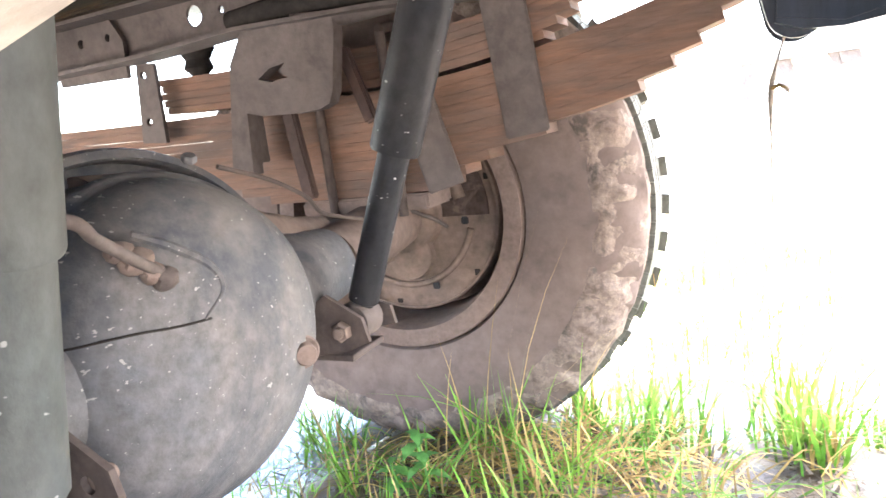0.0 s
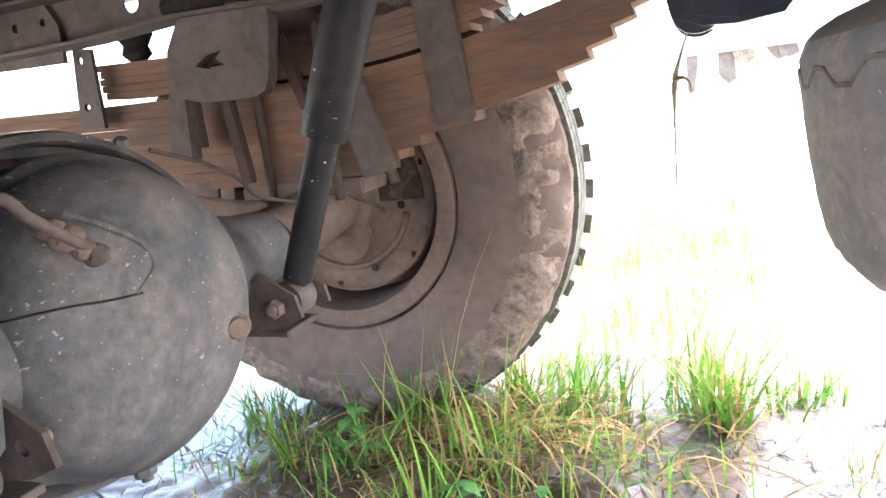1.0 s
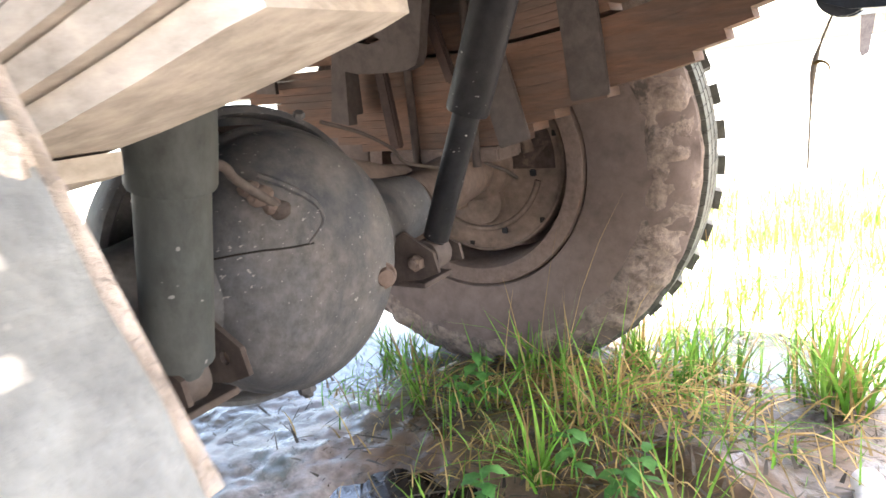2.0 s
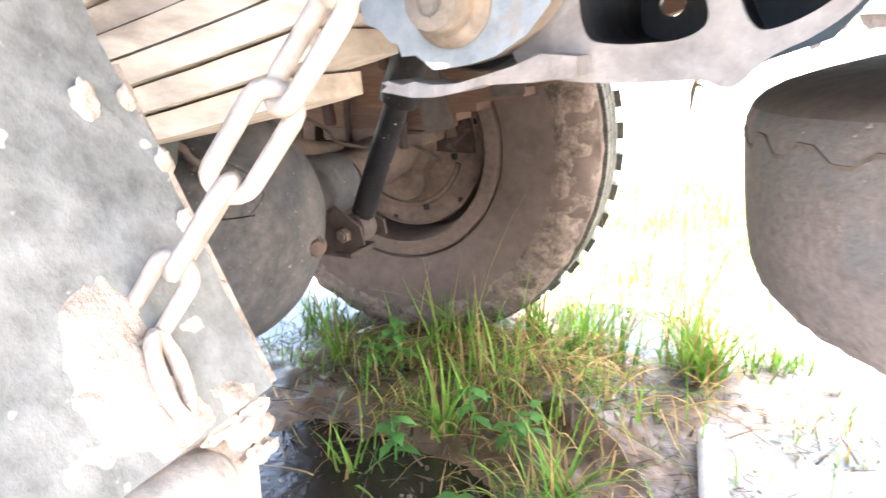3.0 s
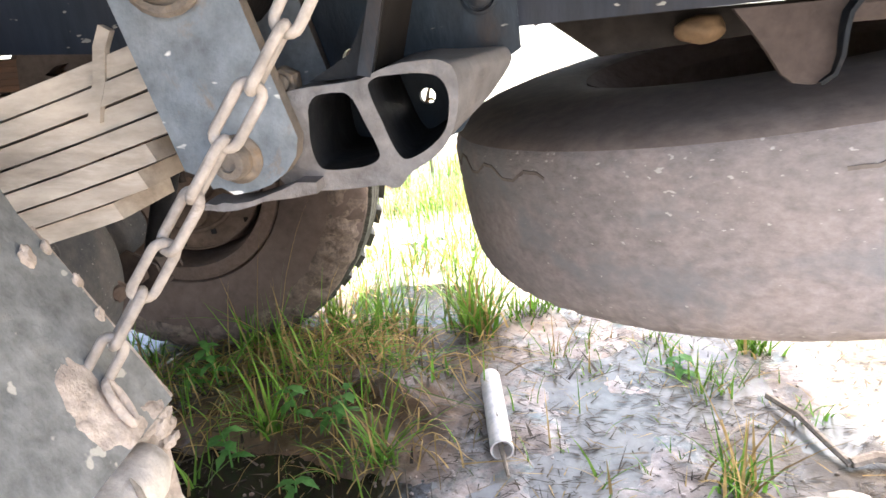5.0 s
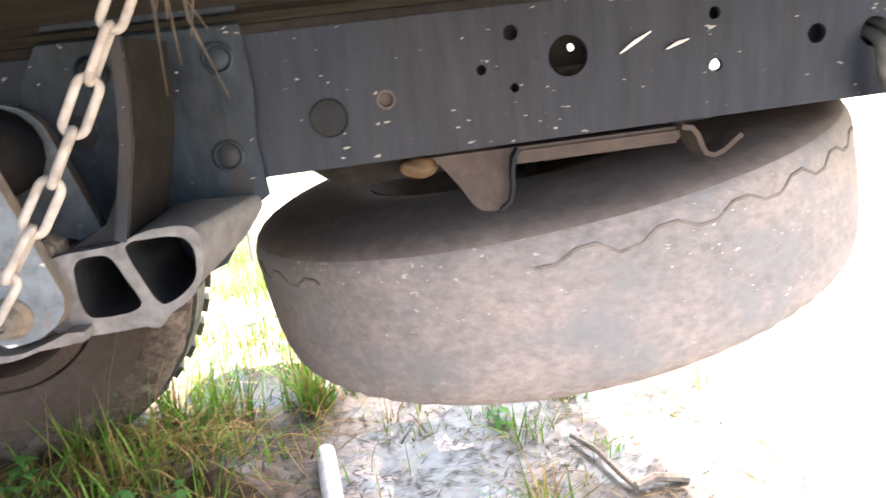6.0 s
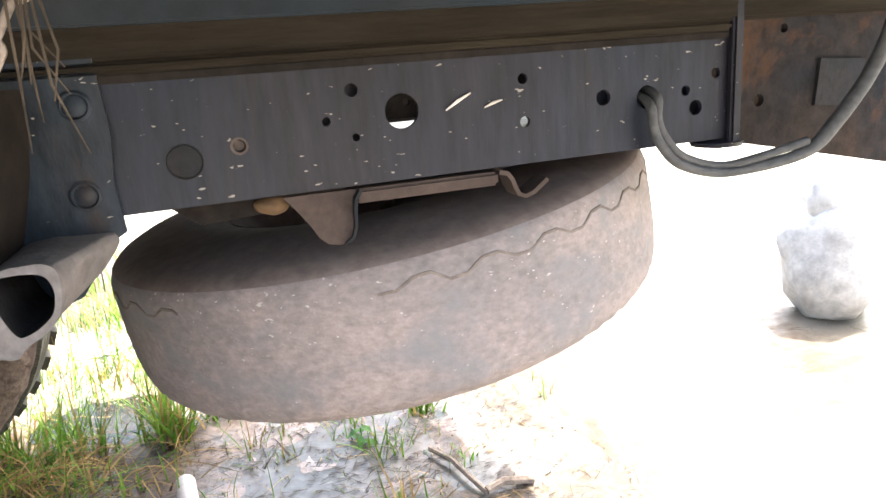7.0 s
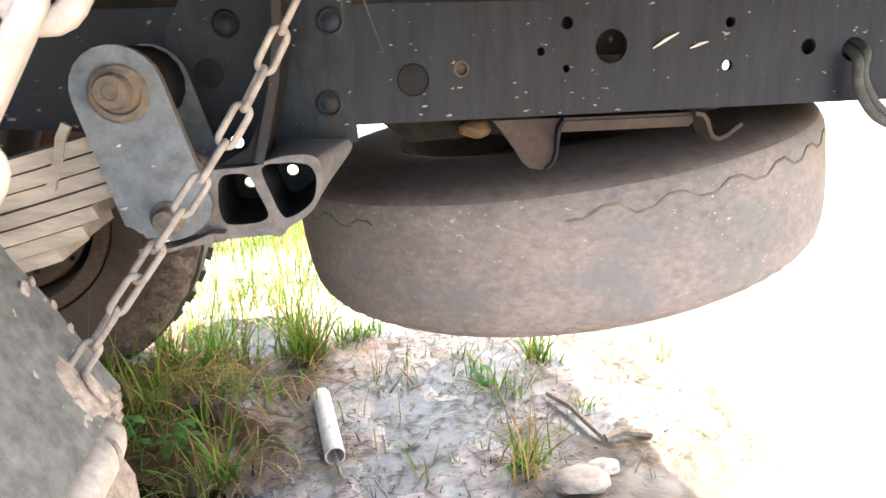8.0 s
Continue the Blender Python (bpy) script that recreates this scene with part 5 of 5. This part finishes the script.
bm = bmesh.new()
grid = {}
for i in range(61):
    for j in range(61):
        u, v = -0.004 + 0.125 * i / 60, 0.065 + 0.1125 * j / 60
        hump = math.exp(-(((u - 0.047 - 0.25 * (v - 0.15)) / 0.013) ** 2 + ((v - 0.148) / 0.026) ** 2))
        hump += 0.9 * math.exp(-(((u - 0.034) / 0.017) ** 2 + ((v - 0.172) / 0.012) ** 2)) + 0.45 * math.exp(-(((u - 0.054) / 0.008) ** 2 + ((v - 0.119) / 0.007) ** 2)) + 0.35 * math.exp(-(((u - 0.01) / 0.012) ** 2 + ((v - 0.176) / 0.006) ** 2))
        n1 = noise.noise((u * 45, v * 45, 3)) + 0.6 * noise.noise((u * 110, v * 110, 8))
        grid[i, j] = bm.verts.new(flap_place(u, v, -0.0016 + 0.0033 * hump * (1 + 0.75 * n1) + 0.0012 * noise.noise((u * 240, v * 240, 1)) * min(1, hump)))
for i in range(60):
    for j in range(60):
        bm.faces.new([grid[i, j], grid[i + 1, j], grid[i + 1, j + 1], grid[i, j + 1]])
part("dried_mud", bm, "mudcake", flap, "crust of pale dried mud", 60)
for k, (u, v) in enumerate(((0.017, 0.078), (0.002, 0.078), (0.0, 0.1), (0.003, 0.12))):
    part("mud_spot", lump(bmesh.new(), flap_place(u, v, 0.001), 0.004 if k else 0.006, (0.5, 0.7, 1.2), 50 + k), "mudcake", flap)
# end of the chain hooked through the flap
tail = thing("shackle_ring", (0.12, -0.205, 0.55), "dusty steel link hooked through the mud flap", "chain link")
loop = []
for k in range(22):
    a = 2 * math.pi * k / 21
    loop.append(flap_place(0.0335 + 0.0042 * math.cos(a) + 0.0012 * math.sin(a), 0.158 + 0.0118 * math.sin(a), 0.0035 + 0.001 * math.cos(a)))
part("ring", tube(bmesh.new(), loop, [0.0023 + 0.0006 * noise.noise((k * 0.9, 0, 3)) for k in range(22)], 9), "mudcake", tail)
for k, (x, y, z, r) in enumerate(((0.134, -0.186, 0.5485, 0.005), (0.135, -0.192, 0.545, 0.0055), (0.133, -0.183, 0.54, 0.0045), (0.133, -0.199, 0.549, 0.005), (0.131, -0.182, 0.53, 0.005))):
    part("mud_clod", lump(bmesh.new(), (x, y, z), r, (0.45, 1.35, 0.8), 20 + k, 0.45), "mudcake", flap)

# ---- loose things on the truck ----
straw = thing("straw_wisp", (0.335, -0.175, 0.86), "wisp of dry grass caught on the chain under the bed", "dry grass")
bm = bmesh.new()
rng = random.Random(5)
for k in range(9):
    x, y = 0.325 + rng.gauss(0, 0.005), -0.178 + rng.gauss(0, 0.004)
    L = rng.uniform(0.05, 0.11)
    p = [(x + rng.gauss(0, 0.006), y, 0.915), (x, y, 0.89), (x + rng.gauss(0, 0.004), y + rng.gauss(0, 0.004), 0.89 - L * 0.6), (x + rng.gauss(0, 0.007), y + rng.gauss(0, 0.006), 0.89 - L)]
    part("stalk", tube(bmesh.new(), p, [0.0009, 0.0011, 0.0009, 0.0004], 4), "rot", straw)
wire = thing("hanging_wire", (0.15, 0.83, 0.57), "thin wire with dry weed dangling from the spring hanger", "wire")
part("strand", tube(bmesh.new(), smooth_line([(0.165, 0.85, 0.655), (0.15, 0.83, 0.61), (0.142, 0.81, 0.575), (0.14, 0.805, 0.52), (0.139, 0.80, 0.44)], 5), [0.0015 + 0.0028 * math.exp(-((k - 10) / 3) ** 2) for k in range(21)], 7), "wood", wire)
part("weed_wisp", tube(bmesh.new(), smooth_line([(0.142, 0.81, 0.578), (0.151, 0.80, 0.581), (0.16, 0.80, 0.574), (0.162, 0.795, 0.556)], 5), [0.003 - 0.00017 * k for k in range(16)], 6), "straw", wire)
for x, z, L, a in ((0.638, 0.789, 0.03, 0.5), (0.674, 0.784, 0.02, 0.3)):
    st = thing("straw_bit", (x, -0.002, z), "pale bit of straw stuck to the frame rail", "straw", "straw bits on the rail")
    part("stalk", tube(bmesh.new(), [(x - L / 2 * math.cos(a), -0.002, z - L / 2 * math.sin(a)), (x, -0.0026, z + 0.001), (x + L / 2 * math.cos(a), -0.002, z + L / 2 * math.sin(a))], [0.0007, 0.0017, 0.0006], 5), "pipe", st)

# ---- things on the ground ----
pipe = thing("plastic_pipe", (0.24, 0.6, 0.0), "short white plastic pipe lying in the wet mud", "pipe")
P0, P1 = Vector((0.257, 0.489, 0.022)), Vector((0.226, 0.72, 0.03))
d = (P1 - P0).normalized()
part("pipe_wall", lathe(bmesh.new(), [(0.0175, 0.0), (0.02, 0.0), (0.0205, 0.003), (0.02, 0.006), (0.02, (P1 - P0).length - 0.004), (0.0185, (P1 - P0).length), (0.017, (P1 - P0).length), (0.0172, 0.01)], P0, d, 28, True), "pipe", pipe)
stick_ob = thing("stick", (0.25, 0.46, 0.0), "thin brown stick poking out of the pipe", "stick")
part("twig", tube(bmesh.new(), [P0 + d * 0.09, P0 + d * 0.01 + Vector((0, 0, -0.006)), P0 - d * 0.05 + Vector((0.004, 0, -0.012))], [0.004, 0.005, 0.003], 7), "wood", stick_ob)
for k, (pts, r) in enumerate(([((0.74, 0.66, 0.01), (0.77, 0.59, 0.014), (0.785, 0.52, 0.012), (0.80, 0.46, 0.01)), 0.006], [((0.80, 0.462, 0.012), (0.84, 0.47, 0.018), (0.9, 0.46, 0.012)), 0.009], [((0.6, 0.5, 0.008), (0.66, 0.56, 0.012), (0.69, 0.58, 0.008)), 0.003])):
    st = thing("stick", pts[0], "weathered pale twig lying on the mud", "stick", "twigs on the mud")
    part("twig", tube(bmesh.new(), pts, r, 7), "wood", st)
for k, (x, y, r) in enumerate(((0.7, 0.325, 0.04), (0.76, 0.37, 0.024), (0.93, 0.5, 0.02))):
    st = thing("stone", (x, y, 0), "pale rounded stone half sunk in wet mud", "stone", "stones on the mud")
    part("rock", lump(bmesh.new(), (x, y, ground_height(x, y) + r * 0.3), r, (1.3, 1.0, 0.42), 70 + k, 0.3), "stone", st, "", 60)
sack = thing("sack", (2.1, 0.87, 0), "crumpled white sack standing on bright ground", "sack")
bm = bmesh.new()
lump(bm, (2.1, 0.9, 0.17), 0.17, (0.9, 0.8, 1.2), 3, 0.22)
lump(bm, (2.07, 0.9, 0.36), 0.07, (0.8, 0.7, 1.1), 9, 0.3)
for v in bm.verts:
    v.co.z = max(v.co.z, 0.0)
part("cloth", bm, "sack", sack, "", 60)


# ---- grass, straw and weeds ----
def blade(vs, fs, base, h, lean, az, w, curl):
    """A tapering bent strip."""
    side = Vector((-math.sin(az), math.cos(az), 0)) * w / 2
    out = Vector((math.cos(az), math.sin(az), 0))
    n0 = len(vs)
    for k in range(5):
        u = k / 4
        p = Vector(base) + out * (lean * h * u + curl * h * u * u) + Vector((0, 0, h * (u - 0.45 * abs(curl) * u * u)))
        ww = 1 - u ** 1.8
        vs.append(p - side * ww)
        if k < 4:
            vs.append(p + side * ww)
    for k in range(3):
        a = n0 + 2 * k
        fs.append((a, a + 1, a + 3, a + 2))
    fs.append((n0 + 6, n0 + 7, n0 + 8))


def stuff(name, vs, fs, material, label, category):
    me = bpy.data.meshes.new(name)
    me.from_pydata([tuple(v) for v in vs], [], fs)
    me.materials.append(M[material])
    me.shade_smooth()
    return tagged(new(name, me), label, category, kind="stuff")


rng = random.Random(21)
green, dry, litter = ([], []), ([], []), ([], [])


def tuft(x, y, n, h, spread_, dry_share=0.25, w=0.0038):
    for _ in range(n):
        bx, by = x + rng.gauss(0, spread_), y + rng.gauss(0, spread_)
        to = dry if rng.random() < dry_share else green
        hh = h * rng.uniform(0.45, 1.1)
        blade(*to, (bx, by, ground_height(bx, by) - 0.006), hh, rng.uniform(0, 0.55), rng.uniform(0, 6.283), w * rng.uniform(0.5, 1.2), rng.uniform(-0.1, 0.9))


# clumps round the wheel and behind it: x, y, blades, height, spread, width
for x, y, n, h, sp_, w in ((-0.626, 0.849, 46, 0.13, 0.03, 0.005), (-0.7, 0.93, 40, 0.11, 0.03, 0.005), (-0.86, 0.9, 34, 0.09, 0.05, 0.004), (-0.95, 1.0, 30, 0.09, 0.05, 0.004), (-0.5, 0.72, 22, 0.12, 0.016, 0.004), (-0.56, 0.66, 14, 0.09, 0.02, 0.004),
                           (-0.358, 0.74, 22, 0.13, 0.016, 0.005), (-0.3, 0.86, 40, 0.17, 0.03, 0.0045), (-0.186, 0.575, 34, 0.15, 0.011, 0.0055), (-0.16, 0.7, 26, 0.17, 0.025, 0.0042), (-0.284, 0.43, 16, 0.11, 0.009, 0.005),
                           (0.045, 0.485, 34, 0.14, 0.016, 0.0052), (-0.02, 0.46, 14, 0.1, 0.014, 0.0042), (-0.169, 1.03, 60, 0.16, 0.03, 0.005), (-0.05, 1.0, 56, 0.17, 0.03, 0.005), (-0.09, 0.9, 36, 0.13, 0.03, 0.0045),
                           (0.185, 0.95, 90, 0.19, 0.026, 0.0052), (0.15, 1.03, 50, 0.17, 0.03, 0.005), (0.02, 0.97, 36, 0.11, 0.03, 0.005), (0.29, 1.02, 40, 0.1, 0.03, 0.0045), (0.36, 1.06, 24, 0.08, 0.02, 0.0045), (0.1, 0.72, 10, 0.08, 0.02, 0.004),
                           (0.62, 0.4, 56, 0.13, 0.022, 0.0045), (0.767, 0.836, 40, 0.11, 0.018, 0.0055), (0.65, 0.72, 44, 0.09, 0.03, 0.004), (0.6, 0.84, 30, 0.06, 0.03, 0.004), (0.8, 0.6, 14, 0.06, 0.015, 0.004), (0.42, 0.42, 10, 0.06, 0.014, 0.004)):
    tuft(x, y, n, h * 1.15, sp_, 0.55 if (x, y) == (0.62, 0.4) else 0.14, w * 1.3)
# tall sunlit grass beyond the axle
for x, y, n, h in ((0.1, 1.3, 90, 0.17), (0.0, 1.45, 100, 0.19), (0.17, 1.6, 110, 0.2), (-0.12, 1.25, 70, 0.17), (0.27, 1.3, 50, 0.12), (0.22, 1.8, 110, 0.2), (0.0, 1.95, 120, 0.22), (-0.2, 1.5, 80, 0.18),
                   (0.1, 2.2, 130, 0.22), (-0.2, 2.0, 90, 0.2), (0.3, 2.3, 90, 0.2), (0.0, 2.6, 110, 0.22), (-0.3, 2.5, 90, 0.2), (0.25, 2.9, 90, 0.22)):
    tuft(x, y, n, h, 0.08, 0.25, 0.0045)
# long stems before the tyre
for x, y, h, a, c in ((-0.27, 0.8, 0.46, 0.3, 0.12), (-0.25, 0.82, 0.4, 0.6, 0.2), (-0.22, 0.8, 0.36, 0.1, 0.5), (-0.31, 0.8, 0.24, 2.6, 0.15), (-0.06, 0.95, 0.38, 0.4, 0.12), (-0.02, 1.0, 0.36, 2.0, 0.1), (-0.24, 0.78, 0.3, 0.2, 0.1), (-0.29, 0.79, 0.33, 0.9, 0.08), (0.02, 1.02, 0.34, 0.6, 0.2), (-0.1, 1.0, 0.4, 0.3, 0.1),
                      (-0.05, 0.9, 0.33, 1.0, 0.2), (0.0, 0.93, 0.3, 0.2, 0.15), (-0.36, 0.79, 0.22, 1.2, 0.1), (-0.15, 0.83, 0.3, 5.6, 0.3), (-0.58, 0.78, 0.2, 0.5, 0.2), (-0.13, 0.76, 0.24, 1.4, 0.15), (-0.19, 0.74, 0.22, 2.2, 0.2), (0.05, 0.66, 0.14, 0.6, 0.25), (0.03, 0.6, 0.12, 1.0, 0.3)):
    blade(*(green if rng.random() < 0.5 else dry), (x, y, ground_height(x, y) - 0.005), h, 0.12, a, 0.0034, c)
# scattered blades
for _ in range(1300):
    x, y = rng.uniform(-1.3, 1.1), rng.uniform(0.75, 3.0)
    if noise.noise((x * 3, y * 3, 11)) < 0.05 + (0.35 if 0.25 < x < 0.95 and y < 1.1 else 0):
        continue
    tuft(x, y, 3, rng.uniform(0.04, 0.12), 0.012, 0.4)
for _ in range(220):
    x, y = rng.uniform(-4, 5), rng.uniform(3.0, 7)
    tuft(x, y, 6, rng.uniform(0.06, 0.14), 0.04, 0.5, 0.006)


def straw_arc(to, x, y, L, az, w, lift):
    """A limp stem that rises a little and droops back to the soil."""
    vs, fs = to
    n0 = len(vs)
    bend = rng.uniform(-0.9, 0.9)
    p = Vector((x, y, ground_height(x, y) + rng.uniform(0.0, 0.012)))
    for k in range(7):
        u = k / 6
        a = az + bend * u
        side = Vector((-math.sin(a), math.cos(a), 0.25)) * w / 2 * (1 - 0.7 * u)
        q = Vector((p.x, p.y, max(ground_height(p.x, p.y) + 0.002, p.z) + lift * math.sin(math.pi * min(1, u * 1.08))))
        vs.extend((q - side, q + side))
        p = p + Vector((math.cos(a), math.sin(a), 0)) * L / 6
    for k in range(6):
        a = n0 + 2 * k
        fs.append((a, a + 1, a + 3, a + 2))


# limp straw matted round the wheel's foot and over the mound
for _ in range(420):
    x, y = rng.gauss(-0.2, 0.17), rng.gauss(0.83, 0.085)
    straw_arc(dry if rng.random() < 0.8 else green, x, y, rng.uniform(0.06, 0.22), rng.gauss(0.3, 1.3), rng.uniform(0.0022, 0.005), rng.uniform(0.004, 0.045))
for _ in range(150):
    x, y = rng.gauss(-0.15, 0.2), rng.gauss(0.64, 0.11)
    if -0.06 < x < 0.17 and y < 0.73:
        continue
    straw_arc(dry, x, y, rng.uniform(0.04, 0.13), rng.uniform(0, 6.283), rng.uniform(0.0018, 0.0038), rng.uniform(0.002, 0.025))
for _ in range(60):
    x, y = rng.gauss(0.02, 0.09), rng.gauss(0.52, 0.05)
    straw_arc(dry, x, y, rng.uniform(0.05, 0.12), rng.uniform(0, 6.283), rng.uniform(0.0022, 0.004), rng.uniform(0.01, 0.04))
for _ in range(120):
    x, y = rng.gauss(-0.62, 0.14), rng.gauss(0.82, 0.09)
    straw_arc(dry if rng.random() < 0.5 else green, x, y, rng.uniform(0.04, 0.12), rng.uniform(0, 6.283), rng.uniform(0.002, 0.004), rng.uniform(0.004, 0.03))
for _ in range(520):
    x, y = rng.gauss(-0.2, 0.24), rng.gauss(0.74, 0.15)
    blade(*litter, (x, y, ground_height(x, y) + rng.uniform(0, 0.015)), rng.uniform(0.006, 0.02), rng.uniform(1.5, 5), rng.uniform(0, 6.283), 0.006, rng.uniform(-0.3, 0.4))
for _ in range(260):
    x, y = rng.uniform(0.2, 1.1), rng.uniform(0.35, 1.1)
    L = rng.uniform(0.02, 0.07)
    blade(*dry, (x, y, max(ground_height(x, y), -0.004) + 0.003), L * 0.12, 7.0, rng.uniform(0, 6.283), 0.002, rng.uniform(-0.2, 0.3))
for _ in range(2600):
    x, y = rng.uniform(0.12, 1.02), rng.uniform(0.38, 1.05)
    if noise.noise((x * 7, y * 9, 17)) < -0.12:
        continue
    L = rng.uniform(0.012, 0.05)
    blade(*litter, (x, y, max(ground_height(x, y), -0.004) + 0.002), L * 0.1, 8.0, rng.choice((0, math.pi)) + rng.gauss(0, 0.6), rng.uniform(0.0012, 0.0034), rng.uniform(-0.4, 0.4))
# small shoots standing in the wet mud
for _ in range(90):
    x, y = rng.uniform(0.2, 0.8), rng.uniform(0.45, 1.0)
    tuft(x, y, 3, rng.uniform(0.02, 0.045), 0.004, 0.3, 0.003)
for _ in range(190):
    x, y = rng.gauss(-0.15, 0.2), rng.gauss(0.64, 0.13)
    blade(*(green if rng.random() < 0.7 else dry), (x, y, ground_height(x, y) - 0.004), rng.uniform(0.05, 0.13), rng.uniform(0, 0.3), rng.uniform(0, 6.283), 0.0035, rng.uniform(0, 0.5))
# dark rotting stalks on the wet mud
for _ in range(4200):
    x, y = rng.uniform(-0.9, 1.1), rng.uniform(0.3, 1.6)
    if noise.noise((x * 4, y * 4, 31)) < -0.15:
        continue
    L = rng.uniform(0.006, 0.03)
    blade(*litter, (x, y, max(ground_height(x, y), -0.004) + 0.001), L * rng.choice((0.12, 0.15, 0.3, 0.8)), rng.uniform(1, 4), rng.uniform(0, 6.283), 0.0024, rng.uniform(-0.3, 0.4))
crumbs = ([], [])
for _ in range(1500):
    x, y = rng.uniform(-0.8, 1.1), rng.uniform(0.3, 1.3)
    if noise.noise((x * 5, y * 5, 3)) < 0.1:
        continue
    r, z = rng.uniform(0.002, 0.007), max(ground_height(x, y), -0.004)
    n0, turn = len(crumbs[0]), rng.uniform(0, 6.28)
    for k in range(5):
        q = r * rng.uniform(0.6, 1.2)
        crumbs[0].append((x + q * math.cos(turn + k * 1.257), y + q * math.sin(turn + k * 1.257), z - 0.002))
    for k in range(5):
        q = r * rng.uniform(0.3, 0.8)
        crumbs[0].append((x + q * math.cos(turn + k * 1.257), y + q * math.sin(turn + k * 1.257), z + r * rng.uniform(0.15, 0.4)))
    for k in range(5):
        crumbs[1].append((n0 + k, n0 + (k + 1) % 5, n0 + 5 + (k + 1) % 5, n0 + 5 + k))
    crumbs[1].append(tuple(range(n0 + 5, n0 + 10)))
stuff("mud_crumbs", *crumbs, "mud", "small clods of wet mud strewn over the ground", "mud")
stuff("grass", *green, "grass", "green grass blades growing in clumps round the wheel", "grass")
stuff("dry_grass", *dry, "straw", "dry yellow grass and straw matted on the mud", "grass")
stuff("dead_stalks", *litter, "rot", "short dark rotting stalks scattered over wet mud", "litter")


def weed(x, y, h, n, seed):
    r = random.Random(seed)
    g = ground_height(x, y)
    w = thing("weed", (x, y, g), "small green broad-leaved weed growing in mud", "weed", "weeds before the wheel")
    top = Vector((x + r.uniform(-0.02, 0.02), y + r.uniform(-0.02, 0.02), g + h))
    part("stem", tube(bmesh.new(), [(x, y, g - 0.01), Vector((x, y, g)).lerp(top, 0.5) + Vector((0.004, 0, 0)), top], [0.0022, 0.0018, 0.001], 6), "leaf", w)
    for k in range(n):
        u = 0.35 + 0.65 * k / (n - 1)
        p = Vector((x, y, g)).lerp(top, u)
        az = 2.4 * k + r.uniform(-0.4, 0.4)
        L, wd = r.uniform(0.03, 0.048), r.uniform(0.014, 0.022)
        out, side = Vector((math.cos(az), math.sin(az), 0)), Vector((-math.sin(az), math.cos(az), 0))
        bm = bmesh.new()
        rows = []
        for i in range(6):
            v = i / 5
            c = p + out * L * v + Vector((0, 0, L * (0.35 * v - 0.6 * v * v)))
            ww = wd / 2 * math.sin(math.pi * min(1, 0.08 + v * 0.92)) ** 0.8 * (1 + 0.2 * math.sin(i * 2.7))
            rows.append([bm.verts.new(c - side * ww + Vector((0, 0, 0.12 * ww))), bm.verts.new(c), bm.verts.new(c + side * ww + Vector((0, 0, 0.12 * ww)))])
        for a, b in zip(rows, rows[1:]):
            bm.faces.new((a[0], a[1], b[1], b[0]))
            bm.faces.new((a[1], a[2], b[2], b[1]))
        part("leaf", bm, "leaf", w)
    return w


for k, (x, y, h, n) in enumerate(((-0.35, 0.71, 0.11, 11), (-0.234, 0.487, 0.09, 9), (-0.135, 0.59, 0.08, 6), (-0.05, 0.585, 0.07, 7), (-0.075, 0.56, 0.05, 6), (-0.1, 0.42, 0.05, 6), (0.6, 0.76, 0.05, 6), (-0.4, 0.7, 0.06, 7))):
    weed(x, y, h, n, 100 + k)

# ---- far side: a low trailer edge with hanging scraps, all in bright sun ----
trailer = thing("trailer", (2.0, 8.0, 0), "pale wooden trailer edge with tan scraps hanging under it", "trailer")
part("edge_beam", box(bmesh.new(), (-0.15, 7.9, 0.86), (4.6, 8.1, 1.18), 0.02), "sack", trailer)
part("under_rail", box(bmesh.new(), (-0.12, 7.93, 0.80), (4.6, 8.05, 0.859), 0.008), "shackle", trailer)
rng = random.Random(8)
x = 0.05
while x < 1.6:
    w, h, lean = rng.uniform(0.08, 0.28), rng.uniform(0.12, 0.42), rng.uniform(-0.6, 0.6)
    pl = [(x, 0.799), (x + w, 0.799), (x + w + lean * 0.1, 0.799 - h * rng.uniform(0.7, 1)), (x + w * 0.5 + lean * 0.1, 0.799 - h), (x + lean * 0.1, 0.799 - h * rng.uniform(0.5, 0.9))]
    y = 7.95 + rng.uniform(0, 0.05)
    part("hanging_scrap", plate(bmesh.new(), pl, [], y, y + 0.02), rng.choice(("rot", "wood", "steel")), trailer)
    x += w + rng.choice((-0.02, 0.04, 0.12, 0.25))
for x in (-0.05, 4.3):
    part("leg", box(bmesh.new(), (x, 7.95, 0.0), (x + 0.1, 8.05, 0.799), 0.01), "wood", trailer)
drum = thing("plastic_drum", (2.3, 7.2, 0), "white plastic drum standing by the trailer", "drum")
part("drum_body", lathe(bmesh.new(), [(0.02, 0.0), (0.3, 0.0), (0.33, 0.02), (0.33, 0.5), (0.335, 0.53), (0.33, 0.56), (0.33, 1.1), (0.29, 1.22), (0.06, 1.24)], (2.3, 7.2, 0.0), (0, 0, 1), 36), "sack", drum)

# ---- unseen wall behind the camera, added to block low sky and bounce light ----
light_wall = mesh_ob("wall_south", box(bmesh.new(), (-16, -7.2, -0.1), (16, -6.6, 2.2), 0.03), "light_wall")
tagged(light_wall, "plain pale wall added out of view to shape the light", "wall", kind="structure")
